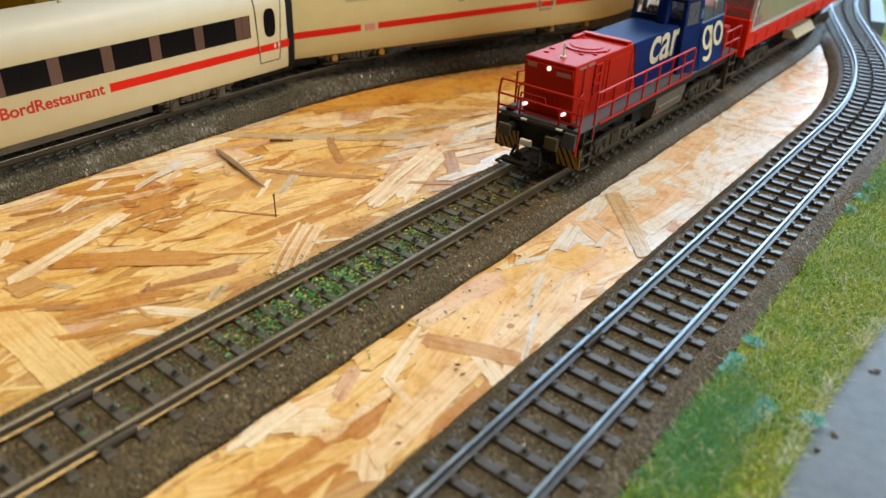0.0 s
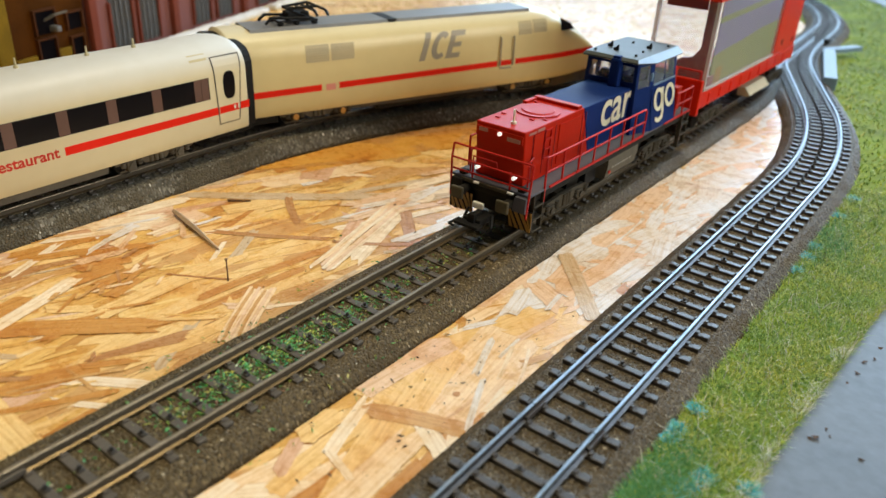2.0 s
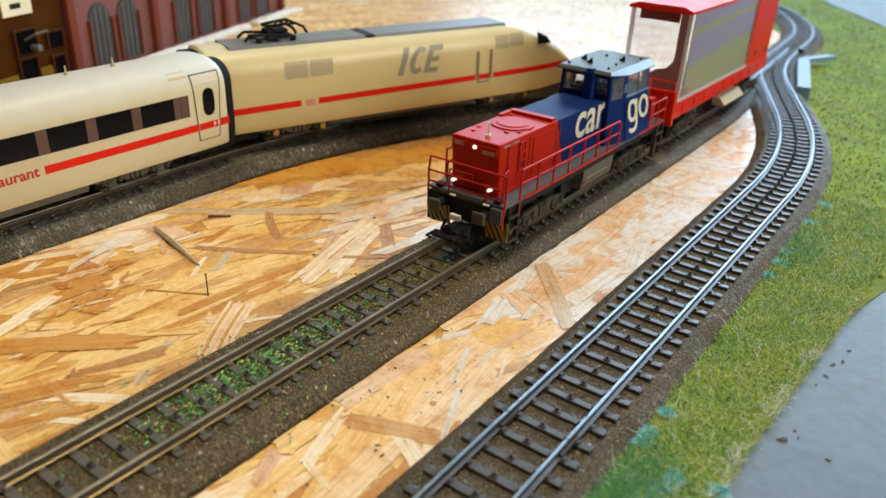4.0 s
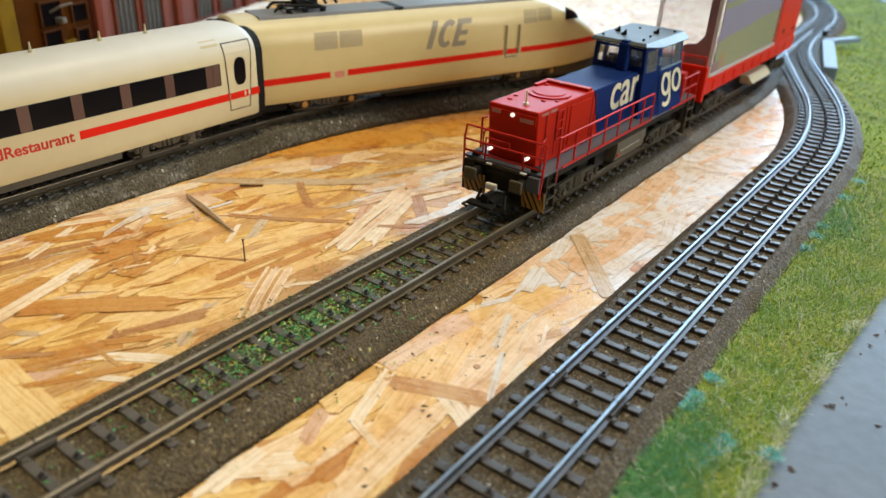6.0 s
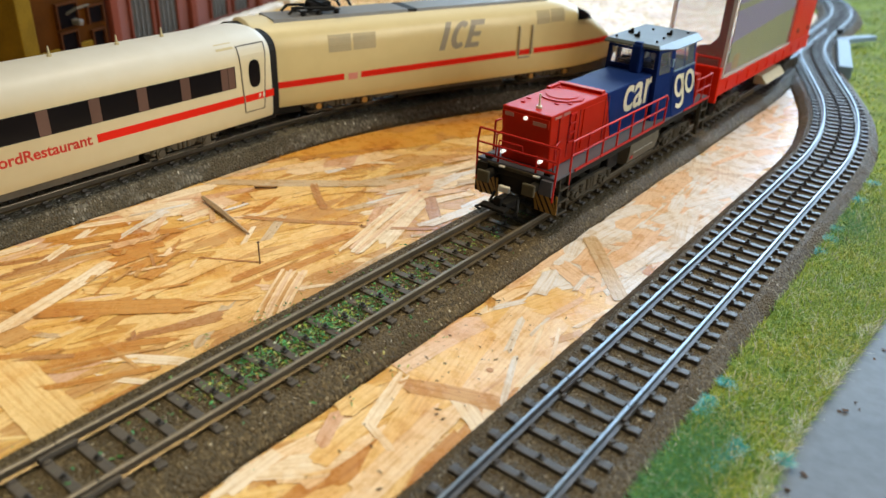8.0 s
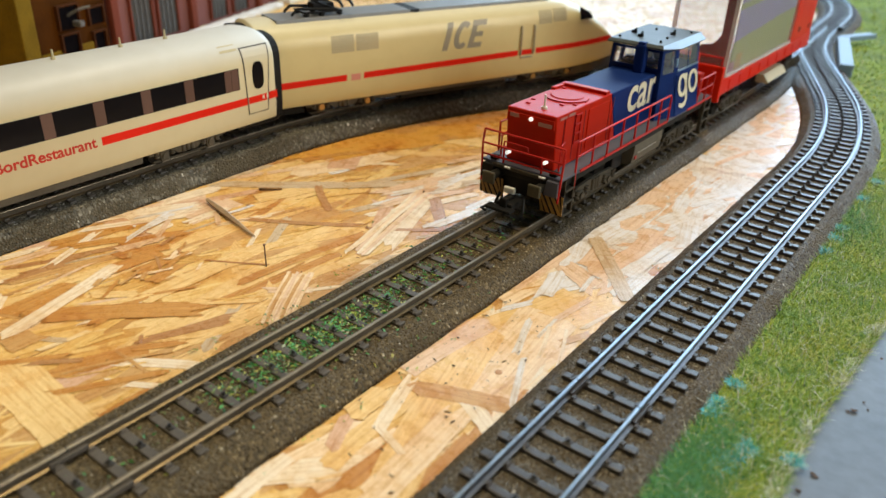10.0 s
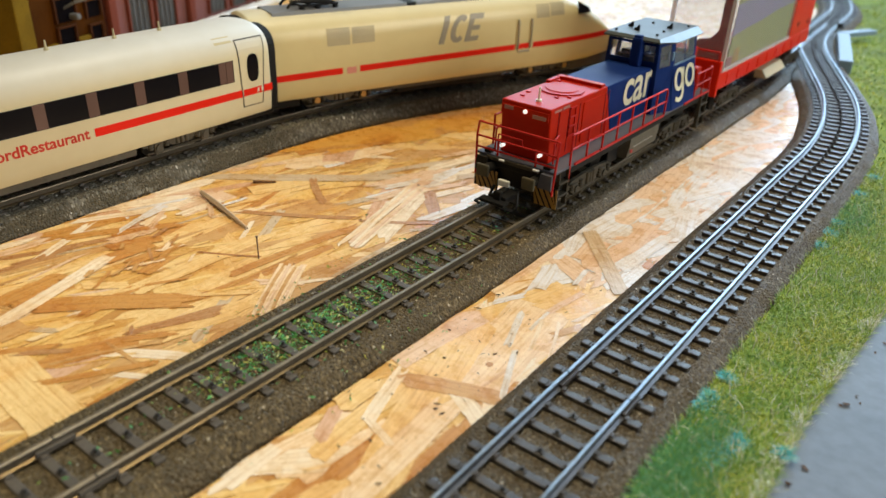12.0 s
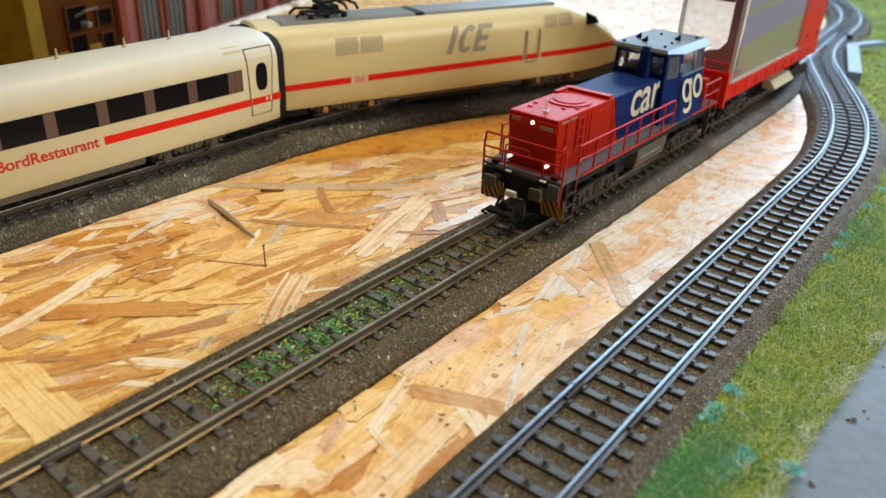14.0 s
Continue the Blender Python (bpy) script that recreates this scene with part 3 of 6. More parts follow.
for i in range(7):
    strand(near.gauss(-0.085, 0.010), near.gauss(0.424, 0.008), near.gauss(80, 12), near.uniform(0.014, 0.022), near.uniform(0.004, 0.007), S_ORANGE, 0.0007)
for i in range(20):
    strand(near.gauss(-0.081, 0.008), near.gauss(0.422, 0.008), near.gauss(112, 22), near.uniform(0.004, 0.011), near.uniform(0.0006, 0.0020), near.choice((S_BROWN, S_HONEY, S_ORANGE, S_PEACH)), 0.0009 + near.uniform(0, 0.0005))
# Grey-white flakes beside the locomotive, with sheen put into their pale tones.
for i in range(26):
    strand(near.uniform(-0.060, -0.020), near.uniform(0.520, 0.590), near.gauss(75, 18), near.uniform(0.014, 0.034), near.uniform(0.0025, 0.0060), near.choice((S_ASH_SHEEN, S_ASH_SHEEN, S_GREY, S_WHITE, S_BLUSH)), near.uniform(0.0007, 0.0009))
for i in range(16):
    f = near.random()
    strand(-0.117 + 0.024 * f + near.uniform(0, 0.012), 0.565 + 0.10 * f, near.gauss(70, 7), near.uniform(0.03, 0.06), near.uniform(0.005, 0.011), near.choice((S_ORANGE, S_ORANGE, S_HONEY, S_BROWN)), near.uniform(0.00045, 0.0006))
# Pink and white strands that paint the pale haze beside the express bed.
for i in range(9):
    strand(near.uniform(-0.125, -0.105), near.uniform(0.435, 0.490), near.gauss(74, 9), near.uniform(0.018, 0.036), near.uniform(0.003, 0.007), near.choice((S_PINK, S_WHITE)), near.uniform(0.00045, 0.0006))
# Far strip: bluish window sheen painted as many pale strands.
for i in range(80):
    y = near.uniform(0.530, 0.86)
    strand(near.uniform(0.022, min(0.053, 0.053 - (y - 0.66) * 0.35)), y, near.gauss(84, 12), near.uniform(0.030, 0.060), near.uniform(0.009, 0.015), near.choice((S_ASH_SHEEN, S_ASH_SHEEN, S_ASH_SHEEN, S_ASH_SHEEN, S_BLUSH)), near.uniform(0.00044, 0.00058))
# Mixed strands; beyond y 0.51 their pale tones paint the sheen.
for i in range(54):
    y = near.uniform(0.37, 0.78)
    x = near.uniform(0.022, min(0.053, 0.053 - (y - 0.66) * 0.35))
    strand(x, y, near.gauss(82, 16) if near.random() < 0.8 else near.uniform(0, 180), near.uniform(0.016, 0.045), near.uniform(0.004, 0.011), near.choice((S_ASH_SHEEN, S_ASH_SHEEN, S_ASH_SHEEN, S_BLUSH, S_WHITE) if y > 0.51 else (S_WHITE, S_PALE, S_PEACH, S_PEACH) if y > 0.435 else (S_WHITE, S_PALE, S_PALE, S_HONEY, S_ORANGE, S_PEACH)), near.uniform(0.00028, 0.00042))
for i in range(44):
    f = near.random()
    strand(-0.122 + 0.052 * f + near.uniform(-0.004, 0.014), 0.545 + 0.115 * f, near.gauss(66, 8), near.uniform(0.025, 0.055), near.uniform(0.006, 0.013), near.choice((S_RESIN, S_RESIN, S_ORANGE)), near.uniform(0.00055, 0.00075))
# Scattered narrow flakes; the palest ones paint sheen on the board.
for i in range(34):
    strand(near.uniform(-0.125, -0.020), near.uniform(0.37, 0.59), near.gauss(74, 26), near.uniform(0.010, 0.032), near.uniform(0.0014, 0.0042), near.choice((S_ASH_SHEEN, S_WHITE, S_WHITE, S_BLUSH, S_GREY, S_HONEY)), near.uniform(0.00032, 0.00042))
strand(0.0415, 0.4613, -84, 0.0537, 0.0196, S_PEACH, 0.00062)
strand(0.0240, 0.4481, 84, 0.0351, 0.0092, S_BLUSH, 0.00077)
strand(0.0464, 0.4095, 94, 0.0389, 0.0086, S_PEACH, 0.00072)
strand(0.0406, 0.4065, 89, 0.0317, 0.0057, S_ORANGE, 0.00058)
strand(0.0534, 0.4102, 92, 0.0256, 0.0045, S_ORANGE, 0.00058)
strand(0.0241, 0.4152, 91, 0.0121, 0.0081, S_PALE, 0.00080)
strand(0.0508, 0.4298, -28, 0.0141, 0.0053, S_WHITE, 0.00079)
strand(0.0480, 0.4943, 62, 0.0202, 0.0118, S_PALE, 0.00072)
strand(0.0516, 0.4779, 65, 0.0110, 0.0030, S_HONEY, 0.00078)
strand(0.0350, 0.5130, -25, 0.0200, 0.0091, S_BLUSH, 0.00070)
strand(0.0220, 0.5102, 90, 0.0362, 0.0040, S_BLUSH, 0.00060)
strand(0.0426, 0.5514, 35, 0.0220, 0.0030, S_BLUSH, 0.00082)
strand(0.0525, 0.5257, 89, 0.0267, 0.0027, S_ORANGE, 0.00074)
strand(0.0374, 0.4089, -17, 0.0108, 0.0022, S_WHITE, 0.00078)
strand(0.0545, 0.4351, 85, 0.0081, 0.0028, S_WHITE, 0.00078)
strand(-0.0636, 0.4303, 90, 0.0539, 0.0076, S_PALE, 0.00052)
strand(-0.1154, 0.4225, 81, 0.0284, 0.0071, S_ORANGE, 0.00050)
strand(-0.1109, 0.4115, 116, 0.0259, 0.0032, S_WHITE, 0.00056)
strand(-0.1041, 0.3935, 81, 0.0201, 0.0029, S_BROWN, 0.00055)
strand(-0.1048, 0.4015, 83, 0.0212, 0.0025, S_BROWN, 0.00055)
strand(-0.0847, 0.3868, 94, 0.0204, 0.0129, S_ORANGE, 0.00046)
strand(-0.0467, 0.4611, 84, 0.0513, 0.0040, S_ORANGE, 0.00054)
strand(-0.0905, 0.5090, 43, 0.0779, 0.0063, S_GREY, 0.00056)
strand(-0.0670, 0.4794, 35, 0.0438, 0.0030, S_BROWN, 0.00056)
strand(-0.0438, 0.5244, 109, 0.0773, 0.0074, S_WHITE, 0.00048)
strand(-0.0340, 0.5213, -46, 0.0308, 0.0051, S_BROWN, 0.00058)
strand(-0.0796, 0.5015, -34, 0.0239, 0.0034, S_BROWN, 0.00056)
strand(-0.1043, 0.5435, 120, 0.0368, 0.0133, S_PINK, 0.00052)
strand(-0.0448, 0.5533, 73, 0.0173, 0.0075, S_WHITE, 0.00060)
strand(-0.0610, 0.4418, 33, 0.0209, 0.0012, S_CRACK, 0.00060)
strand(-0.1027, 0.4404, 100, 0.0093, 0.0048, S_WHITE, 0.00060)
strand(-0.0339, 0.5012, 39, 0.0306, 0.0025, S_BROWN, 0.00060)
strand(-0.0440, 0.3813, 68, 0.0232, 0.0071, S_ORANGE, 0.00046)
strand(-0.0319, 0.3768, 83, 0.0225, 0.0045, S_HONEY, 0.00044)
strand(-0.0363, 0.3865, -1, 0.0173, 0.0012, S_HONEY, 0.00056)
strand(-0.1025, 0.4633, 93, 0.0250, 0.0117, S_BLUSH, 0.00048)
strand(-0.1156, 0.4545, 88, 0.0275, 0.0148, S_BLUSH, 0.00046)
strand(-0.0936, 0.4933, 70, 0.0273, 0.0090, S_PALE, 0.00050)
strand(-0.0994, 0.5349, 71, 0.0518, 0.0131, S_PEACH, 0.00046)
strand(-0.0337, 0.4110, 83, 0.0258, 0.0070, S_PALE, 0.00046)
strand(-0.0700, 0.3720, 91, 0.0096, 0.0091, S_HONEY, 0.00050)
strand(-0.1322, 0.4531, 86, 0.0366, 0.0065, S_GREY, 0.00050)
# More pale slivers for the painted haze.
for i in range(10):
    strand(near.uniform(-0.116, -0.092), near.uniform(0.425, 0.470), near.gauss(100, 22), near.uniform(0.010, 0.024), near.uniform(0.0015, 0.0040), near.choice((S_ASH_SHEEN, S_BLUSH, S_WHITE)), 0.0008)
for i in range(12):
    strand(near.uniform(-0.080, -0.030), near.uniform(0.365, 0.420), near.gauss(58, 9), near.uniform(0.012, 0.030), near.uniform(0.0012, 0.0040), near.choice((S_ORANGE, S_HONEY, S_PALE, S_BROWN)), 0.0007)
# Upper layer of pale strands that whitens the strip like reflected window light.
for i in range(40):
    strand(near.uniform(0.024, 0.054), near.uniform(0.522, 0.660), near.gauss(86, 14), near.uniform(0.018, 0.040), near.uniform(0.005, 0.010), near.choice((S_ASH_SHEEN, S_ASH_SHEEN, S_ASH_SHEEN, S_BLUSH)), near.uniform(0.00085, 0.0011))
for i in range(12):
    strand(near.uniform(0.024, 0.054), near.uniform(0.435, 0.535), near.gauss(84, 24), near.uniform(0.008, 0.022), near.uniform(0.0010, 0.0030), near.choice((S_ASH_SHEEN, S_WHITE, S_BLUSH)), near.uniform(0.00085, 0.0011))
knot = part("knot", cyl((0.0434, 0.449, 0.0000), (0.0434, 0.449, 0.00044), 0.0014, 14, 0.0010), S_BROWN, board, "dark brown wood knot")

# a loose splinter, an upright nail and a dark sliver on the board
tagged(new("wood_splinter", mesh_of("wood_splinter", join(cyl((-0.1085, 0.4662, 0.0016), (-0.0950, 0.4634, 0.0016), 0.0009, 5, 0.0013), cyl((-0.0950, 0.4634, 0.0016), (-0.0712, 0.4585, 0.0008), 0.0013, 5, 0.0004)), STICK)),
             "grey-brown pointed splinter lying on the strand board", "splinter")
nail = empty("nail", "thin rusty nail standing upright in the strand board", "nail", at=pose(-0.0513, 0.4470, 0))
part("shank", cyl((0, 0, -0.001), (-0.0008, 0.0004, 0.0079), 0.00026, 8), RUST, nail)
part("head", cyl((-0.0008, 0.0004, 0.0079), (-0.00082, 0.0004, 0.0082), 0.00050, 10), RUST, nail)
tagged(new("bark_sliver", mesh_of("bark_sliver", prism([(-0.1040, 0.4885), (-0.0985, 0.4925), (-0.0965, 0.4945), (-0.0978, 0.4928), (-0.1030, 0.4880)], "z", 0.0004, 0.0011), S_DARK)), "dark brown bark sliver on the strand board", "sliver")
tagged(new("bark_sliver", mesh_of("bark_sliver", prism([(-0.0462, 0.3958), (-0.0445, 0.3952), (-0.0430, 0.3930), (-0.0428, 0.3926), (-0.0450, 0.3938)], "z", 0.0004, 0.0009), S_BROWN)), "small brown bark sliver on the strand board", "sliver")

# ---- tracks ------------------------------------------------------------


def arc_path(x, y, heading, pieces, step=0.006):
    """A path from (x, y); heading in degrees from +y to the left; pieces of (length, radius), radius > 0 bends left, 0 straight."""
    pts, h = [(x, y)], math.radians(heading)
    for ln, r in pieces:
        n = max(1, int(ln / step))
        for i in range(n):
            d = ln / n
            hm = h + (d / r / 2 if r else 0)
            x, y = x - math.sin(hm) * d, y + math.cos(hm) * d
            h += d / r if r else 0
            pts.append((x, y))
    return pts


def along(path, step, start=0.0):
    out, need = [], start
    for (x0, y0), (x1, y1) in zip(path, path[1:]):
        d = math.hypot(x1 - x0, y1 - y0)
        while need <= d:
            f = need / d
            out.append((x0 + (x1 - x0) * f, y0 + (y1 - y0) * f, math.degrees(math.atan2(-(x1 - x0), y1 - y0))))
            need += step
        need -= d
    return out


G = 0.0087            # half of the rail spacing
PITCH = 0.00776
HEAD = [(-0.00050, -0.00030), (-0.00042, -0.00013), (-0.00026, -0.00003), (0.0, 0.0), (0.00026, -0.00003), (0.00042, -0.00013), (0.00050, -0.00030), (0.00050, -0.00075), (0.00022, -0.00095), (0.00022, -0.0021), (0.0011, -0.0024), (0.0011, -0.0027),
        (-0.0011, -0.0027), (-0.0011, -0.0024), (-0.00022, -0.0021), (-0.00022, -0.00095), (-0.00050, -0.00075)]


def sleeper_mesh(name, mat, half, wide, top):
    """A sleeper with rail chairs and slightly raised, rounded ends."""
    bm = box(-half, half, -wide, wide, -0.0047, top, 0.0003)
    for s in (-1, 1):
        add_box(bm, min(s * 0.0117, s * half), max(s * 0.0117, s * half), -wide - 0.00012, wide + 0.00012, -0.0044, top + 0.00028, 0.00035)
        for d in (-1, 1):
            add_box(bm, s * G + d * 0.00165 - 0.00050, s * G + d * 0.00165 + 0.00050, -0.0008, 0.0008, top - 0.0001, top + 0.0008, 0.0002)
        add_box(bm, s * G - 0.0023, s * G + 0.0023, -wide * 0.9, wide * 0.9, top - 0.0001, top + 0.00022, 0.0001)
    return mesh_of(name, bm, mat)


def stud_mesh(mat):
    return mesh_of("stud", join(cyl((0, 0, -0.0029), (0, 0, -0.0015), 0.0006, 8, 0.00045), box(-0.0010, 0.0010, -0.0008, 0.0008, -0.0029, -0.0024, 0.0002)), mat)


def foam_bed(path, rz, half):
    """A foam strip with sloped, slightly uneven shoulders."""
    top = rz - 0.0041
    prof = [(-half, 0.0001), (-half + 0.0006, 0.0016), (-half + 0.0042, top - 0.0003), (-half + 0.0062, top)]
    prof += [(f * (half - 0.0062), top) for f in (-0.5, 0.0, 0.5)]
    prof += [(-s, u) for s, u in reversed(prof[:4])]
    bm = sweep(prof, [(x, y, 0) for x, y in path])
    for v in bm.verts:
        k = noise.noise(v.co * 90.0)
        v.co.x += 0.0006 * k
        if v.co.z > 0.001:
            v.co.z += 0.00015 * noise.noise(v.co * 160.0)
    return bm


def track(label, path, rz, bed_half, bed_mat, tie_mat, rail_mat, flank, half, start=0.0, joints=(), keep=lambda x, y: True, lower=0.0, climb=lambda y: 0.0, wide=0.00112, sunk=0.0):
    """climb: how far the track rises over rz at a place along the board."""
    t = empty("railway_track", label, "track", "model railway tracks")
    p3 = [(x, y, rz + climb(y)) for x, y in path]
    bed = foam_bed(path, rz - lower, bed_half)
    for v in bed.verts:
        v.co.z += climb(v.co.y) * min(1.0, max(0.0, (v.co.z - 0.0005) / 0.003))
    part("roadbed", bed, bed_mat, t, "dark granular foam roadbed", smooth=True)
    for s in (-1, 1):
        rail = part("rail", sweep([(a + s * G, b) for a, b in HEAD], p3), [rail_mat, flank, RAIL_FOOT_GLINT if rail_mat == RAIL_OLD else RAIL_BASE], t)
        for f in rail.data.polygons:
            drop = f.center.z - rz - climb(f.center.y)
            f.material_index = 0 if drop > -0.00045 else 2 if drop < -0.0021 else 1
        for jx, jy in joints:
            part("rail_joiner", box(jx + s * G - 0.0013, jx + s * G + 0.0013, jy - 0.0045, jy + 0.0045, rz - 0.00275, rz - 0.0013, 0.0002), tie_mat, rail, "dark rail joiner")
            part("rail_gap", box(jx + s * G - 0.00056, jx + s * G + 0.00056, jy - 0.00016, jy + 0.00016, rz - 0.0009, rz + 0.00003), BLACK, rail)
    sm, st = sleeper_mesh("sleeper", tie_mat, half, wide, -0.0029 - sunk), stud_mesh(STUD)
    for x, y, h in along(path, PITCH, start):
        if not keep(x, y):
            continue
        o = new("sleeper", sm)
        o.parent = t
        o.matrix_basis = pose(x, y, rz + climb(y), 0, 0, h)
        q = new("stud", st)
        q.parent = o
    return t


M_PATH = arc_path(0.0, 0.20, 0, [(0.585, 0)])
T_PATH = arc_path(0.0, 0.785, 0, [(0.03, 0.42), (0.225, 0)])
R_PATH = arc_path(0.0752, 0.20, 0, [(0.468, 0), (0.1503, 0.42), (0.085, 0), (0.120, -0.42), (0.085, 0), (0.45, 0.40)])
I_PATH = arc_path(-0.1466, 0.20, 0, [(0.305, 0), (0.235, -0.400), (0.13, 0.425)])
IZ = RZ + 0.002      # rail head under the gangway of the express train


def ramp_up(y):
    """The express track climbs about one in eighty."""
    return (y - 0.525) * 0.0125



MAIN = track("straight model railway track with tarnished brown rails and scattered crumbs", M_PATH, RZ, 0.0212, BED, TIE_BROWN, RAIL_OLD, RAIL_OLD_WEB, 0.0127, 0.0030, ((0.0, 0.3535),), lower=-0.0004, wide=0.00125, sunk=0.0001)
TURNOUT = track("turnout with bright nickel rails running into the curving track", T_PATH, RZ + 0.00015, 0.0208, BED, TIE_GREY, RAIL_NEW, RAIL_WEB_SHADE, 0.0140, 0.004, keep=lambda x, y: y < 0.885, lower=0.0002)
RIGHT = track("curving model railway track with bright nickel rails and dark sleepers", R_PATH, RZ, 0.0205, BED, TIE_GREY, RAIL_NEW, RAIL_WEB_SHADE, 0.0142, 0.0052, ((0.0752, 0.4500),), lower=-0.0001)
EXPRESS = track("model railway track curving beneath the express train", I_PATH, IZ, 0.0225, BED_GREY, TIE_BROWN, RAIL_OLD, RAIL_OLD_WEB, 0.0135, lower=-0.0008, climb=ramp_up)



def grains(path, rz, half, climb, y0, y1, sides, pitch, mat, parent, seed):
    """Grains pressed into the skin of a roadbed: low six-sided domes strewn over its top and shoulders."""
    g = random.Random(seed)
    top = rz - 0.0041
    prof = [(-half, 0.0001), (-half + 0.0006, 0.0016), (-half + 0.0042, top - 0.0003), (-half + 0.0062, top), (half - 0.0062, top), (half - 0.0042, top - 0.0003), (half - 0.0006, 0.0016), (half, 0.0001)]
    v, f = [], []
    for x, y, h in along(path, pitch):
        if not y0 < y < y1:
            continue
        c, s = math.cos(math.radians(h)), math.sin(math.radians(h))
        d = sides[0] + g.random() * pitch
        while d < sides[1]:
            o = d + g.uniform(-0.25, 0.25) * pitch
            k = next(i for i in range(7) if o <= prof[i + 1][0] or i == 6)
            (s0, u0), (s1, u1) = prof[k], prof[k + 1]
            m = (o - s0) / (s1 - s0)
            z = u0 + (u1 - u0) * m
            slope = (u1 - u0) / (s1 - s0)
            e = g.uniform(-0.3, 0.3) * pitch
            px, py = x + c * o - s * e, y + s * o + c * e
            z += climb(py) * min(1.0, max(0.0, (z - 0.0005) / 0.003))
            r, b = pitch * g.uniform(0.36, 0.62), len(v)
            turn, tall = g.uniform(0, 1), pitch * g.uniform(0.24, 0.46)
            for i in range(6):
                a = (i + turn) * math.tau / 6
                w = r * g.uniform(0.85, 1.15)
                q = w * math.cos(a)
                v.append((px + c * q - s * w * math.sin(a), py + s * q + c * w * math.sin(a), z + q * slope - 0.00006))
            v.append((px, py, z + tall))
            f += [(b + i, b + (i + 1) % 6, b + 6) for i in range(6)]
            d += pitch * math.cos(math.atan(slope)) * g.uniform(0.85, 1.15)
    me = bpy.data.meshes.new("gravel_skin")
    me.from_pydata(v, [], f)
    me.materials.append(mat)
    me.polygons.foreach_set("use_smooth", [True] * len(me.polygons))
    o = tagged(new("gravel_skin", me), "coarse dark grains of the foam roadbed", kind="stuff")
    o.parent = parent


flat = lambda y: 0.0
grains(M_PATH, RZ + 0.0004, 0.0212, flat, 0.31, 0.80, (-0.0205, 0.0205), 0.00086, GRAIN, MAIN, 51)
grains(T_PATH, RZ, 0.0208, flat, 0.785, 0.93, (-0.002, 0.0200), 0.00115, GRAIN, TURNOUT, 54)
grains(R_PATH, RZ + 0.0001, 0.0205, flat, 0.37, 0.86, (-0.0198, 0.0198), 0.00086, GRAIN_COOL, RIGHT, 52)
grains(I_PATH, IZ + 0.0008, 0.0225, ramp_up, 0.36, 0.74, (-0.002, 0.0218), 0.00100, GRAIN_GREY, EXPRESS, 53)

# turnout drive beside the far points
drive = empty("turnout_drive", "pale blue-grey turnout drive box beside the points", "turnout drive", at=pose(0.0262, 0.945, 0, 0, 0, 13.2))
part("casing", box(-0.0046, 0.0046, -0.056, 0.054, 0, 0.0095, 0.0009), BOXGREY, drive)
part("lid", prism([(-0.0046, 0.0542), (0.0046, 0.0542), (0.0260, 0.082), (0.0200, 0.086)], "z", 0.0060, 0.0096), BOXGREY, drive)
part("screw", cyl((-0.002, 0.098, 0.002), (-0.002, 0.098, 0.0095), 0.0030, 12), BLACK, drive, "black screw cap")

# loose green scatter between the rails
vs, fs = [], []
crumb = random.Random(21)
def crumb_at(x, y, z, r):
    a, b = crumb.uniform(0, 6.28), len(vs)
    long, thin = r * crumb.uniform(1.0, 2.8), r * crumb.uniform(0.35, 0.8)
    c, s = math.cos(a), math.sin(a)
    for u, v in ((-long, 0), (0, -thin), (long, 0), (0, thin)):
        vs.append((x + u * c - v * s, y + u * s + v * c, z + r * crumb.uniform(0.0, 1.0)))
    vs.append((x, y, z + r * crumb.uniform(0.8, 1.6)))
    for i in range(4):
        fs.append((b + i, b + (i + 1) % 4, b + 4))
for i in range(3000):
    y = crumb.gauss(0.424, 0.023) if crumb.random() < 0.62 else min(max(crumb.gauss(0.445, 0.045), 0.350), 0.535)
    if y < 0.385 and crumb.random() < 0.7:
        y = crumb.gauss(0.425, 0.012)
    x = crumb.gauss(-0.0010, 0.0046)
    if crumb.random() < 0.12:
        x = crumb.uniform(-0.03, 0.026)
    if crumb.random() < 0.006:
        x, y = crumb.uniform(-0.05, 0.06), crumb.uniform(0.36, 0.54)
    ontop = abs(x) < 0.0127 and abs((y - 0.203 + PITCH / 2) % PITCH - PITCH / 2) < 0.0012
    if abs(abs(x) - G) < 0.0013:
        continue
    if ontop and crumb.random() < 0.6:
        continue
    z = RZ - 0.0029 if ontop else RZ - 0.0034 if abs(x) < 0.015 else 0.0006 if abs(x) > 0.021 else 0.0042
    crumb_at(x, y, z, 0.00014 + 0.00034 * crumb.random() ** 1.8)
me = bpy.data.meshes.new("scatter_crumbs")
me.from_pydata(vs, [], fs)
me.materials.append(CRUMB)
tagged(new("scatter_crumbs", me), "loose green and yellow scatter crumbs between the rails", "scatter", kind="stuff")

# dark dust of bark on the board
vs, fs = [], []
for i in range(130):
    if i < 90:
        x, y = crumb.uniform(0.021, 0.050), crumb.gauss(0.44, 0.03)
    else:
        x, y = crumb.uniform(-0.10, -0.022), crumb.uniform(0.38, 0.56)
    crumb_at(x, y, 0.0004, 0.00012 + 0.00035 * crumb.random() ** 2)
me = bpy.data.meshes.new("bark_dust")
me.from_pydata(vs, [], fs)
me.materials.append(LEAF)
tagged(new("bark_dust", me), "fine dark brown bark dust on the strand board", "dust", kind="stuff")

# ---- turf and road -----------------------------------------------------
tagged(new("road", mesh_of("road", box(0.112, 0.44, 0.2, 1.3, -0.0003, 0.0004), ROAD)), "grey painted road surface with a few leaf crumbs", "road", kind="structure")
